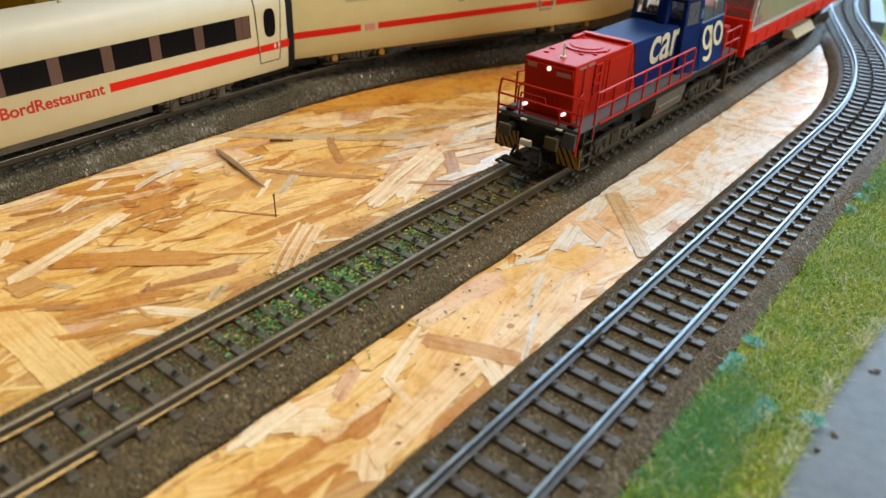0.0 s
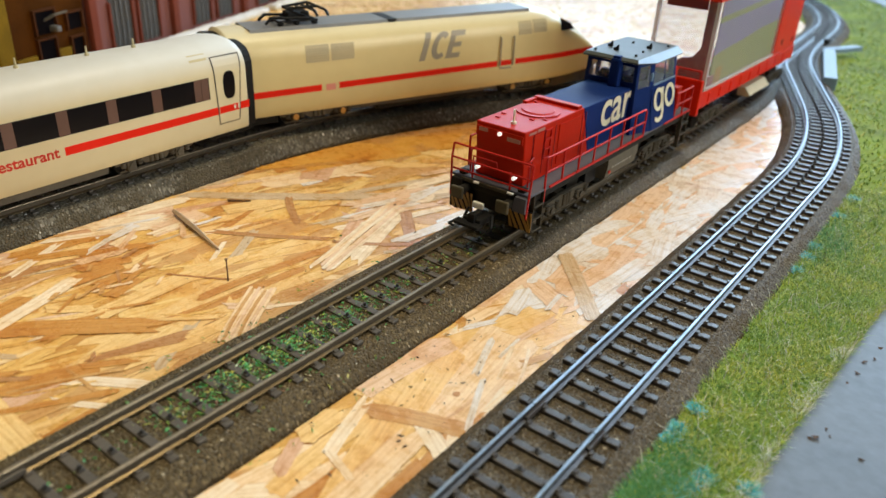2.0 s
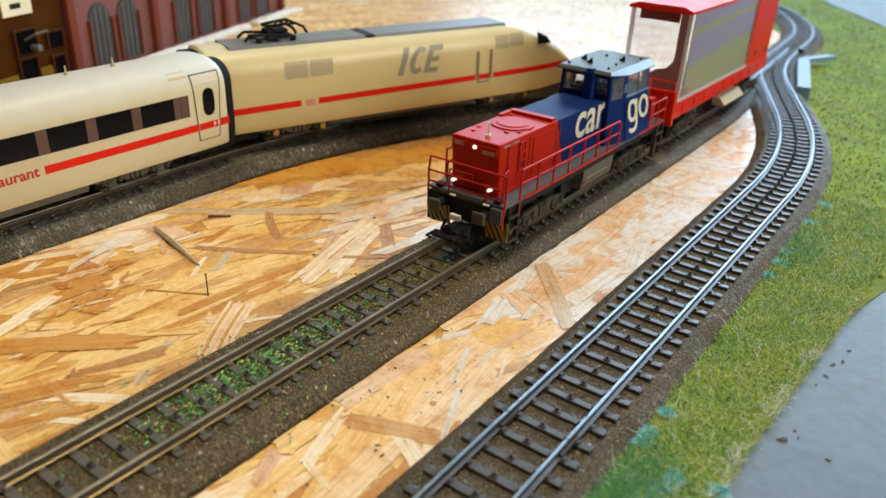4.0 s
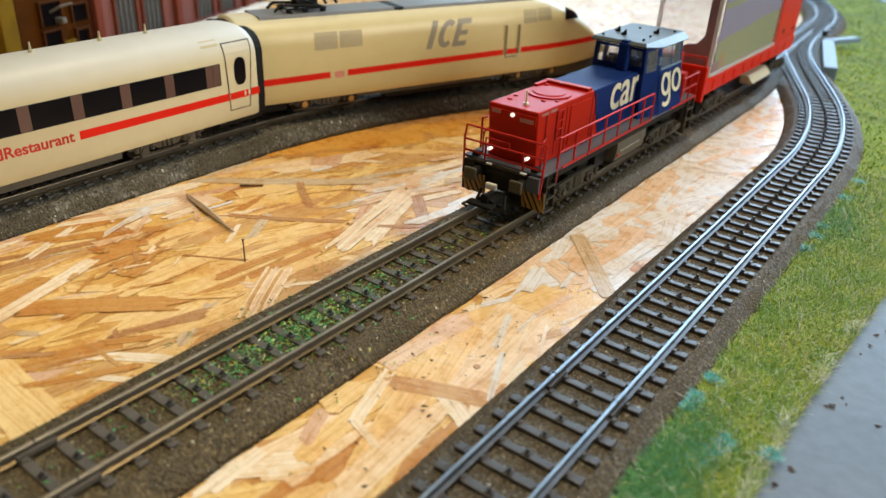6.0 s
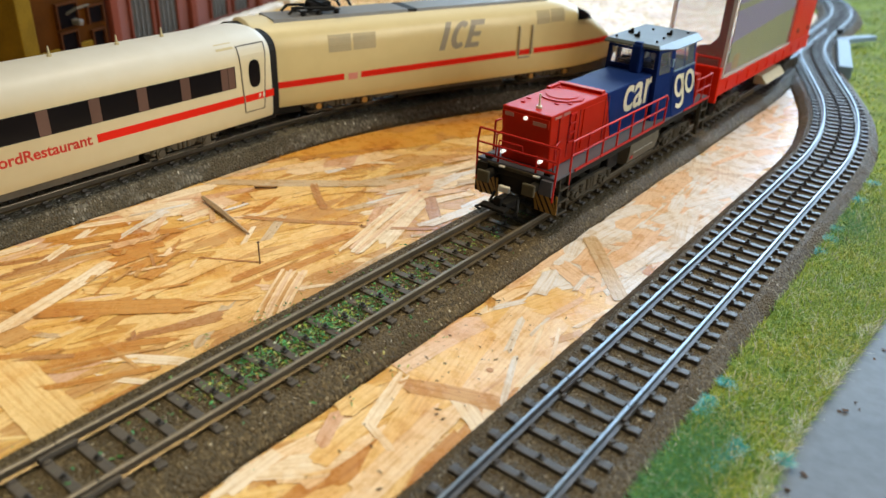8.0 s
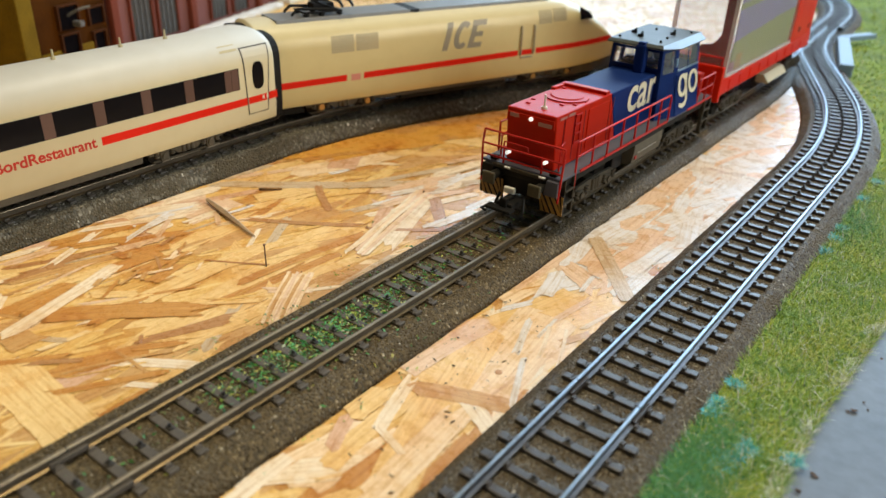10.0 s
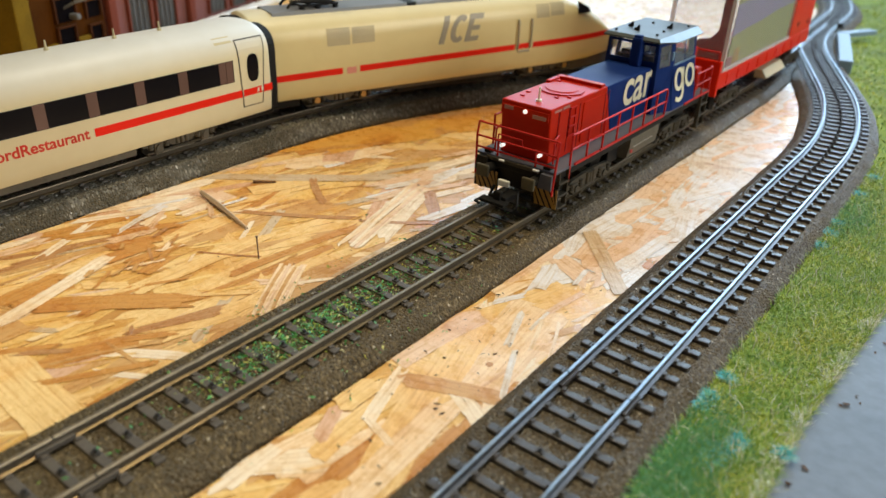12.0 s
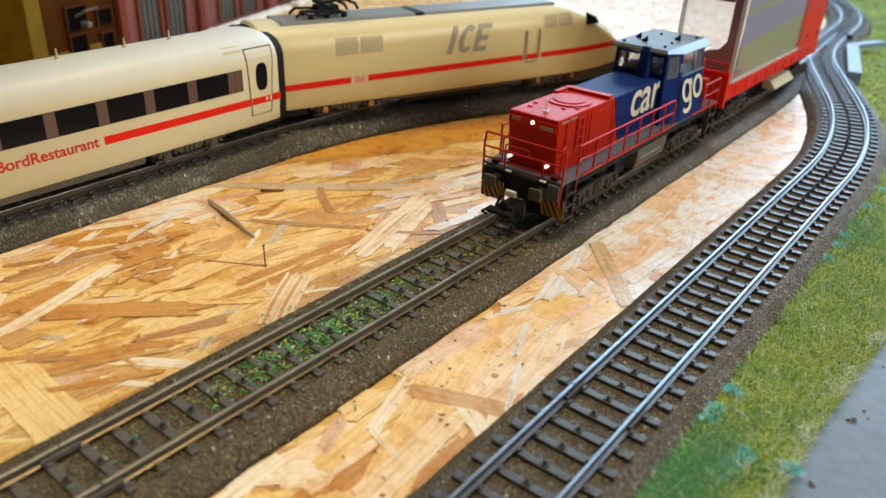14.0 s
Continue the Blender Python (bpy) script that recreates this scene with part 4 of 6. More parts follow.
tagged(new("road_far", mesh_of("road_far", prism([(0.44, 1.02), (0.031, 1.305), (-0.07, 1.475), (0.0, 1.9), (0.44, 1.9)], "z", 0.0004, 0.0019), ROAD)), "grey painted road bend far behind the meadow", "road", kind="structure")
TURF = [(0.076, 0.2), (0.1195, 0.2), (0.1195, 0.48), (0.1270, 0.58), (0.150, 0.68), (0.22, 0.82), (0.44, 1.0), (0.44, 1.9), (-0.30, 1.9), (-0.16, 1.35), (-0.035, 1.15), (0.000, 1.00), (0.018, 0.90), (0.045, 0.83), (0.062, 0.77), (0.073, 0.70)]
tagged(new("turf", mesh_of("turf", prism(TURF, "z", -0.0002, 0.0009), SOIL)), "flat layer of green model grass", "grass", kind="structure")


def inside(x, y, poly):
    hit = False
    for (x0, y0), (x1, y1) in zip(poly, poly[1:] + poly[:1]):
        if (y0 > y) != (y1 > y) and x < (x1 - x0) * (y - y0) / (y1 - y0) + x0:
            hit = not hit
    return hit


gr = random.Random(33)
R_XY = [(x, y) for x, y in R_PATH]


def clear_of_bed(x, y):
    return min(math.hypot(x - a, y - b) for a, b in R_XY[::3]) > 0.0200


def blades(name, count, area_of, mat, tall, wide, label):
    v, f = [], []
    made = 0
    while made < count:
        x, y = area_of()
        if not inside(x, y, TURF) or (y > 0.66 and not clear_of_bed(x, y)) or (y <= 0.66 and x < 0.0958 + 0.0016 * noise.noise((0, y * 160, 3.0))):
            if gr.random() > 0.01:
                continue
            continue
        made += 1
        a, h, w = gr.uniform(0, 6.283), tall * gr.uniform(0.45, 1.25), wide * gr.uniform(0.6, 1.3)
        lean = gr.uniform(0.5, 1.7) * h
        ca, sa = math.cos(a), math.sin(a)
        b = len(v)
        z = 0.0008
        v += [(x - sa * w, y + ca * w, z), (x + sa * w, y - ca * w, z),
              (x + ca * lean * 0.45 - sa * w * 0.8, y + sa * lean * 0.45 + ca * w * 0.8, z + h * 0.62), (x + ca * lean * 0.45 + sa * w * 0.8, y + sa * lean * 0.45 - ca * w * 0.8, z + h * 0.62),
              (x + ca * lean, y + sa * lean, z + h * gr.uniform(0.7, 1.0))]
        f += [(b, b + 1, b + 3, b + 2), (b + 2, b + 3, b + 4)]
    me = bpy.data.meshes.new(name)
    me.from_pydata(v, [], f)
    me.materials.append(mat)
    return tagged(new(name, me), label, "grass", kind="stuff")


def green_patch():
    if gr.random() < 0.8:
        return gr.gauss(0.1005, 0.0045), gr.gauss(0.442, 0.014)
    return gr.gauss(0.1000, 0.0050), gr.gauss(0.625, 0.014)


blades("grass_fibres", 76000, lambda: (gr.uniform(0.094, 0.129), gr.uniform(0.40, 0.70)), GRASS, 0.0022, 0.000095, "short yellow-green model grass fibres")
blades("green_grass_fibres", 24000, green_patch, GRASS_TEAL, 0.0024, 0.00009, "short dark green model grass fibres")
blades("meadow_fibres", 52000, lambda: (gr.uniform(-0.16, 0.40), 0.62 + 1.0 * gr.random() ** 1.4), GRASS, 0.0020, 0.00034, "yellow-green model meadow behind the track")


PAINTED = ((0.1088, 0.4610, 0.0013), (0.1068, 0.4555, 0.0012), (0.1055, 0.4500, 0.0013), (0.0962, 0.4690, 0.0007), (0.0968, 0.4740, 0.0008), (0.0975, 0.4850, 0.0009), (0.0968, 0.6040, 0.0020), (0.0964, 0.6160, 0.0020), (0.0964, 0.5900, 0.0014), (0.0966, 0.6550, 0.0026), (0.0980, 0.6820, 0.0022), (0.1188, 0.4640, 0.0006))


def painted():
    x, y, r = gr.choice(PAINTED)
    return gr.gauss(x, r * 0.42), gr.gauss(y, r * 0.6)


blades("turquoise_fibres", 5200, painted, GRASS_PAINT, 0.0020, 0.00016, "turquoise painted model grass tufts")
def shard(x, y, r):
    """A curled scrap of dry leaf."""
    k = 6
    bm = bmesh.new()
    ring = [bm.verts.new((r * math.cos(i * math.tau / k) * gr.uniform(0.4, 1.2), 0.6 * r * math.sin(i * math.tau / k) * gr.uniform(0.4, 1.2), r * gr.uniform(0.05, 0.5))) for i in range(k)]
    mid, low = bm.verts.new((0, 0, r * 0.15)), bm.verts.new((0, 0, 0.0))
    for i in range(k):
        bm.faces.new((ring[i], ring[(i + 1) % k], mid)), bm.faces.new((ring[(i + 1) % k], ring[i], low))
    o = new("leaf_crumb", mesh_of("leaf_crumb", bm, LEAF))
    o.matrix_world = pose(x, y, 0.0004, 0, 0, gr.uniform(0, 180))
    tagged(o, "small dry brown leaf crumb on the road edge", "leaf crumb")


for x, y, r in ((0.1262, 0.4968, 0.0017), (0.1248, 0.4955, 0.0010), (0.1290, 0.4999, 0.0007), (0.1275, 0.5025, 0.0008), (0.1239, 0.4640, 0.0012), (0.1222, 0.4560, 0.0012), (0.1376, 0.4956, 0.0010), (0.1290, 0.5440, 0.0014), (0.1310, 0.5480, 0.0010), (0.1285, 0.5360, 0.0010), (0.1315, 0.5560, 0.0012), (0.1272, 0.5290, 0.0008)):
    shard(x, y, r)


def frayed():
    y = gr.uniform(0.40, 0.60)
    return 0.1192 + max(0.0, y - 0.48) * 0.072 + gr.gauss(0.0002, 0.0012), y


blades("pale_grass_fibres", 1500, lambda: (gr.uniform(0.094, 0.129), gr.uniform(0.40, 0.70)), GRASS_PALE, 0.0040, 0.00009, "long thin pale model grass fibres")
blades("pale_edge_fibres", 1700, frayed, GRASS_PALE, 0.0017, 0.00009, "pale frayed fibres along the turf edge")


def tuft():
    """Bleached tufts that hang over the road at a few spots of the edge."""
    y = gr.gauss(gr.choice((0.4500, 0.4640, 0.4790, 0.5060, 0.5150, 0.5420)), 0.0032)
    return 0.1186 + max(0.0, y - 0.48) * 0.072 + gr.gauss(0.0002, 0.0010), y


blades("bleached_fibres", 800, tuft, GRASS_WHITE, 0.0024, 0.00010, "bleached white fibres in tufts along the turf edge")
# ---- diesel locomotive -------------------------------------------------
SIDE = Matrix(((0, 0, 1, 0), (1, 0, 0, 0), (0, 1, 0, 0), (0, 0, 0, 1)))     # lettering on a side that faces +x


def bogie(parent, y, half_len=0.0185, wide=0.0135, mat=None, wheel=0.0052, name="bogie"):
    """Arched side frames with axle boxes, coil springs and a tie rod, and two wheelsets as sub-parts."""
    mat = mat or BOGIE
    bm = box(-wide + 0.002, wide - 0.002, y - 0.003, y + 0.003, 0.004, 0.009)
    n = half_len
    side = [(-n, 0.0074), (-0.8 * n, 0.0090), (-0.3 * n, 0.0096), (0.3 * n, 0.0096), (0.8 * n, 0.0090), (n, 0.0074), (n, 0.0062), (0.84 * n, 0.0060), (0.40 * n, 0.0066), (0.26 * n, 0.0044), (-0.26 * n, 0.0044), (-0.40 * n, 0.0066), (-0.84 * n, 0.0060), (-n, 0.0062)]
    for s in (-1, 1):
        x = s * wide
        bm = join(bm, prism([(y + a, z) for a, z in side], "x", x - 0.0007, x + 0.0007))
        for a in (-0.62, 0.62):
            c = y + a * n
            add_box(bm, x - 0.0009, x + 0.0012, c - 0.0020, c + 0.0020, wheel - 0.0022, wheel + 0.0022, 0.0005)
            bm = join(bm, cyl((x, c, wheel), (x + s * 0.0018, c, wheel), 0.0015, 14))
            for b in (-1, 1):
                for k in range(3):
                    z = 0.0050 + 0.0012 * k
                    bm = join(bm, cyl((x + s * 0.0008, c + b * 0.0036, z), (x + s * 0.0008, c + b * 0.0036, z + 0.0008), 0.0011, 10))
        for b in (-0.0022, 0.0, 0.0022):
            bm = join(bm, cyl((x + s * 0.0008, y + b, 0.0046), (x + s * 0.0008, y + b, 0.0092), 0.0009, 10))
        bm = join(bm, cyl((x, y - 0.9 * n, 0.0030), (x, y + 0.9 * n, 0.0030), 0.0004, 6))
    o = part(name, bm, mat, parent, "weathered bogie frame with springs")
    for a in (-0.62, 0.62):
        w = join(*[cyl((s * 0.0078, y + a * n, wheel), (s * 0.0100, y + a * n, wheel), wheel, 24) for s in (-1, 1)], cyl((-0.008, y + a * n, wheel), (0.008, y + a * n, wheel), 0.0010, 8))
        part("wheelset", w, FRAME_DARK, o)
    return o


loco = empty("diesel_locomotive", "red and dark blue diesel locomotive with side walkways and handrails", "locomotive", at=pose(0, 0.5245, RZ))
uf = box(-0.0160, 0.0160, 0.0008, 0.150, 0.0145, 0.0178, 0.0004)
add_box(uf, -0.0080, 0.0080, 0.006, 0.146, 0.0060, 0.0150)
part("underframe", uf, FRAME_DARK, loco)
part("deck", box(-0.0170, 0.0170, 0.0005, 0.1515, 0.0178, 0.0187, 0.0002), DECK, loco, "grey walkway deck")
for s in (-1, 1):
    for y0, y1 in ((0.0140, 0.0330), (0.0340, 0.0945), (0.1180, 0.1500)):
        part("deck_edge", box(s * 0.0172 - 0.0003, s * 0.0172 + 0.0003, y0, y1, 0.0181, 0.0190, 0.0001), RED_RAIL, loco, "red deck edge strip")
# hood, with its colour break leaning back towards the foot
hood = part("front_hood", prism([(0.0062, 0.0187), (0.0560, 0.0187), (0.0478, 0.0394), (0.0045, 0.0394)], "x", -0.0103, 0.0103), RED, loco, "red engine hood")
bev = hood.modifiers.new("round", "BEVEL")
bev.width, bev.segments = 0.0005, 2
part("front_panel", box(-0.0098, 0.0098, 0.0040, 0.0046, 0.0345, 0.0378, 0.0001), RED, hood)
for s in (-1, 1):
    for y0, y1, z0, z1 in ((0.0090, 0.0152, 0.0235, 0.0372), (0.0270, 0.0440, 0.0215, 0.0370)):
        part("hood_door", box(s * 0.01045 - 0.00018, s * 0.01045 + 0.00018, y0 + 0.002, y1 + 0.002, z0, z1, 0.0001), RED, hood)
    for y0 in (0.0105, 0.0182, 0.0262, 0.0470, 0.0500):
        part("panel_joint", box(s * 0.0104 - 0.00010, s * 0.0104 + 0.00010, y0, y0 + 0.00025, 0.0205, 0.0375), MAROON, hood)
    lad = box(s * 0.0106 - 0.0002, s * 0.0106 + 0.0002, 0.0185, 0.0190, 0.0262, 0.0372)
    add_box(lad, s * 0.0106 - 0.0002, s * 0.0106 + 0.0002, 0.0226, 0.0231, 0.0262, 0.0372)
    for k in range(4):
        add_box(lad, s * 0.0107 - 0.0003, s * 0.0107 + 0.0003, 0.0185, 0.0231, 0.0262 + 0.0035 * k, 0.0268 + 0.0035 * k)
    part("ladder", lad, RED_RAIL, hood)
    part("number_bar", box(s * 0.0105 - 0.0001, s * 0.0105 + 0.0001, 0.0070, 0.0118, 0.0376, 0.0384), DULL_MARK, hood, "row of small pale marks")
    part("number_bar", box(s * 0.0105 - 0.0001, s * 0.0105 + 0.0001, 0.0130, 0.0178, 0.0376, 0.0386), DULL_MARK, hood, "row of small pale marks")
part("number_bar", box(-0.0085, -0.0048, 0.0038, 0.0040, 0.0362, 0.0376), DULL_MARK, hood, "row of small pale marks")
part("number_bar", box(0.0035, 0.0090, 0.0038, 0.0040, 0.0350, 0.0364), DULL_MARK, hood, "row of small pale marks")
part("fan_ring", join(cyl((0, 0.0300, 0.0393), (0, 0.0300, 0.0399), 0.0085, 40), cyl((0, 0.0300, 0.0398), (0, 0.0300, 0.0403), 0.0066, 36, 0.0060)), RED, hood, "round roof fan cover", smooth=False)
part("roof_rib", box(-0.0100, 0.0100, 0.0430, 0.0462, 0.0394, 0.0407, 0.0003), RED, hood)
part("roof_rib", box(-0.0100, -0.0082, 0.0350, 0.0430, 0.0394, 0.0405, 0.0003), RED, hood)
for x, y in ((-0.0065, 0.0125), (-0.0075, 0.0180), (0.0075, 0.0225), (0.0082, 0.0290), (-0.0070, 0.0400), (0.0040, 0.0190)):
    part("lifting_eye", box(x - 0.0008, x + 0.0008, y - 0.0006, y + 0.0006, 0.0393, 0.0399, 0.0002), RED_RAIL, hood)
part("horn", join(cyl((0.0016, 0.0105, 0.0393), (0.0016, 0.0105, 0.0402), 0.0011, 10), cyl((0.0016, 0.0105, 0.0402), (0.0016, 0.0105, 0.0446), 0.0004, 8)), LETTER, hood, "cream upright horn")
blue = part("blue_hood", prism([(0.0563, 0.0187), (0.0900, 0.0187), (0.0900, 0.0392), (0.0481, 0.0392)], "x", -0.0102, 0.0102), BLUE, loco, "dark blue engine hood")
bev = blue.modifiers.new("round", "BEVEL")
bev.width, bev.segments = 0.0005, 2
part("exhaust_pipe", join(box(0.0008, 0.0054, 0.0856, 0.0898, 0.0390, 0.0512, 0.0010), box(0.0014, 0.0048, 0.0862, 0.0892, 0.0508, 0.0522, 0.0006)), BLUE, loco, "dark blue exhaust stack")
for s in (1,):
    lettering("lettering", "car", 0.0224, Matrix.Translation((0.0104, 0.0634, 0.0277)) @ SIDE, LETTER, blue, 0.0003, 1.0)

# cab: six-sided, its sides leaning in towards the roof, with chamfered front corners


def cab_half(z):
    """Half widths of the cab at a height: across the front face and across the sides."""
    if z < 0.0385:
        f = (z - 0.0187) / 0.0198
        return 0.0128 - 0.0006 * f, 0.0172 - 0.0035 * f
    f = (z - 0.0385) / 0.0105
    return 0.0122 - 0.0004 * f, 0.0137 - 0.0010 * f


def cab_plan(z, inset=0.0):
    a, b = cab_half(z)
    a, b = a - inset, b - inset
    return [(-a, CAB_F + inset), (a, CAB_F + inset), (b, CAB_S), (b, CAB_R - inset), (-b, CAB_R - inset), (-b, CAB_S)]


def cab_wall(k, f0, f1, z0, z1, depth=0.0008):
    """A piece of the cab's side k (0 front, 1 and 5 corners, 2 and 4 sides, 3 rear), between two shares of its length."""
    bm = bmesh.new()
    corners = []
    for z in (z0, z1):
        plan, inner = cab_plan(z), cab_plan(z, depth)
        for pl in (plan, inner):
            p, q = pl[k], pl[(k + 1) % 6]
            corners.append([bm.verts.new((p[0] + (q[0] - p[0]) * f, p[1] + (q[1] - p[1]) * f, z)) for f in (f0, f1)])
    (a, b), (c, d), (e, f), (g, h) = corners
    for quad in ((a, b, f, e), (d, c, g, h), (a, e, g, c), (b, d, h, f), (e, f, h, g), (a, c, d, b)):
        bm.faces.new(quad)
    bmesh.ops.recalc_face_normals(bm, faces=bm.faces)
    return bm


CAB_F, CAB_S, CAB_R = 0.0900, 0.1040, 0.1305
WAIST, EAVE = 0.0385, 0.0490
cab = part("cab", loft_plans([cab_plan(0.0187), cab_plan(WAIST)], (0.0187, WAIST)), BLUE, loco, "dark blue driver cab")
for k, f0, f1, z0, z1 in ((0, 0.0, 1.0, WAIST, 0.0412), (0, 0.0, 0.055, 0.0412, EAVE), (0, 0.945, 1.0, 0.0412, EAVE), (0, 0.055, 0.945, 0.0480, EAVE), (0, 0.50, 0.72, 0.0412, 0.0480),
                          (1, 0.0, 0.14, WAIST, EAVE), (1, 0.86, 1.0, WAIST, EAVE), (1, 0.14, 0.86, 0.0478, EAVE), (5, 0.0, 0.14, WAIST, EAVE), (5, 0.86, 1.0, WAIST, EAVE), (5, 0.14, 0.86, 0.0478, EAVE),
                          (2, 0.0, 0.07, WAIST, EAVE), (2, 0.94, 1.0, WAIST, EAVE), (2, 0.07, 0.94, 0.0474, EAVE), (4, 0.0, 0.06, WAIST, EAVE), (4, 0.93, 1.0, WAIST, EAVE), (4, 0.06, 0.93, 0.0474, EAVE),
                          (3, 0.0, 0.10, WAIST, EAVE), (3, 0.90, 1.0, WAIST, EAVE), (3, 0.10, 0.90, 0.0474, EAVE)):
    part("pillar", cab_wall(k, f0, f1, z0, z1), BLUE, cab)
for k, f0, f1, z0, z1, nm in ((0, 0.06, 0.495, 0.0413, 0.0479, "front"), (0, 0.725, 0.94, 0.0413, 0.0479, "front"), (1, 0.15, 0.85, 0.0386, 0.0477, "door"), (5, 0.15, 0.85, 0.0386, 0.0477, "door"),
                              (2, 0.075, 0.935, 0.0386, 0.0473, "side"), (4, 0.065, 0.925, 0.0386, 0.0473, "side"), (3, 0.11, 0.89, 0.0386, 0.0473, "rear")):
    part(nm + "_glass", cab_wall(k, f0, f1, z0, z1, 0.0003), CAB_GLASS, cab, "clear %s window" % nm)
for s in (-1, 1):
    part("window_ledge", prism([(s * 0.0136, 0.0380), (s * 0.0143, 0.0380), (s * 0.0143, 0.0386), (s * 0.0136, 0.0386)], "y", 0.1050, 0.1298), BOXGREY, cab, "pale window ledge")
    part("window_bar", prism([(s * 0.0137, WAIST), (s * 0.0139, WAIST), (s * 0.0129, 0.0474), (s * 0.0127, 0.0474)], "y", 0.1170, 0.1175), BLUE, cab)
    part("mirror", box(s * 0.0150 - 0.0004, s * 0.0150 + 0.0004, 0.0985, 0.1000, 0.0415, 0.0450, 0.0002), BOXGREY, cab, "pale wing mirror")
    part("grab_rail", tube([(s * 0.0166, 0.1030, 0.0200), (s * 0.0152, 0.1030, 0.0300), (s * 0.0147, 0.1030, 0.0370)], 0.00025), BLUE, cab)
part("seat", join(box(0.0020, 0.0080, 0.1060, 0.1110, 0.0386, 0.0410, 0.0006), box(0.0020, 0.0080, 0.1110, 0.1122, 0.0386, 0.0455, 0.0005)), FRAME_DARK, cab, "dark driver seat")
part("control_desk", join(box(-0.0085, 0.0085, 0.0935, 0.0975, 0.0386, 0.0425, 0.0005), box(-0.0070, -0.0030, 0.0940, 0.0965, 0.0425, 0.0440, 0.0003)), FRAME_DARK, cab, "dark control desk")
part("cab_equipment", join(box(-0.0095, -0.0055, 0.1180, 0.1230, 0.0386, 0.0462, 0.0006), box(-0.0040, -0.0010, 0.1195, 0.1235, 0.0386, 0.0455, 0.0006)), LAMP_BODY, cab, "pale switch cupboards in the cab")
# roof: a flat top with sloped sides that reach down over the side windows
rim = [(-0.0130, 0.0868, 0.0506), (0.0130, 0.0868, 0.0506), (0.0150, 0.1015, 0.0489), (0.0150, 0.1312, 0.0489), (-0.0150, 0.1312, 0.0489), (-0.0150, 0.1015, 0.0489)]
top = [(-0.0122, 0.0880, 0.0517), (0.0122, 0.0880, 0.0517), (0.0126, 0.1000, 0.0518), (0.0126, 0.1298, 0.0518), (-0.0126, 0.1298, 0.0518), (-0.0126, 0.1000, 0.0518)]
roof = part("cab_roof", loft([[(x * 0.97, y, z - 0.0006) for x, y, z in rim], rim, top]), [ROOF_GREY, ROOF_SHEEN], loco, "grey cab roof with window sheen painted on its sloped sides")
# The sloped side faces get the painted reflection.
for f in roof.data.polygons:
    f.material_index = 1 if abs(f.normal.x) > 0.5 and f.normal.z > 0.2 else 0
for x, y in ((-0.0030, 0.0985), (0.0060, 0.1130), (-0.0085, 0.1040)):
    part("roof_horn", join(box(x - 0.0011, x + 0.0011, y - 0.0007, y + 0.0007, 0.0517, 0.0527, 0.0002), cyl((x, y, 0.0525), (x + 0.0010, y - 0.0006, 0.0540), 0.0005, 8), cyl((x - 0.0012, y, 0.0524), (x + 0.0012, y - 0.0003, 0.0530), 0.0004, 8)), BLACK, roof, "small black roof fitting")
for x, y in ((0.0085, 0.0935), (-0.0095, 0.0915), (0.0105, 0.1235), (0.0075, 0.1030), (-0.0040, 0.1180)):
    part("lifting_eye", box(x - 0.0004, x + 0.0004, y - 0.0005, y + 0.0005, 0.0516, 0.0526), BLACK, roof)
LEAN = Matrix.Translation((0.01625, 0.1052, 0.0262)) @ Matrix.Rotation(math.radians(-10.0), 4, "Y") @ SIDE


def stroke(points, width, m):
    """A flat band of paint along points of (across, up), as letters are drawn."""
    bm = bmesh.new()
    rows = []
    n = len(points)
    for i, (x, y) in enumerate(points):
        (x0, y0), (x1, y1) = points[max(i - 1, 0)], points[min(i + 1, n - 1)]
        d = math.hypot(x1 - x0, y1 - y0)
        nx, ny = -(y1 - y0) / d, (x1 - x0) / d
        w = width(i / (n - 1)) / 2
        rows.append([bm.verts.new(m @ Vector((x + k * nx * w, y + k * ny * w, u))) for k, u in ((-1, 0.0), (1, 0.0), (1, 0.0001), (-1, 0.0001))])
    for p, q in zip(rows, rows[1:]):
        for j in range(4):
            bm.faces.new((p[j], p[(j + 1) % 4], q[(j + 1) % 4], q[j]))
    bm.faces.new(rows[0]), bm.faces.new(list(reversed(rows[-1])))
    bmesh.ops.recalc_face_normals(bm, faces=bm.faces)
    return bm


def oval_line(cx, cy, rx, ry, a0=0, a1=360, n=28):
    return [(cx + rx * math.cos(math.radians(a0 + (a1 - a0) * i / n)), cy + ry * math.sin(math.radians(a0 + (a1 - a0) * i / n))) for i in range(n + 1)]


heavy = lambda f: 0.00165 + 0.00075 * abs(math.cos(f * math.tau))
letter_g = join(stroke(oval_line(0.0054, 0.0052, 0.0040, 0.0043), heavy, LEAN),
                stroke([(0.0098, 0.0099), (0.0098, 0.0040), (0.0098, -0.0010)] + oval_line(0.0054, -0.0010, 0.0044, 0.0030, 0, -145, 14)[1:], lambda f: 0.0023 - 0.0005 * f, LEAN))
part("lettering", letter_g, LETTER, cab)
part("lettering", stroke(oval_line(0.0179, 0.0051, 0.0045, 0.0045), heavy, LEAN), LETTER, cab)
end = part("rear_hood", box(-0.0110, 0.0110, 0.1307, 0.1410, 0.0187, 0.0405, 0.0005), RED, loco, "red rear hood")
part("rear_step", box(-0.0125, 0.0125, 0.1411, 0.1475, 0.0187, 0.0300, 0.0005), RED, loco)

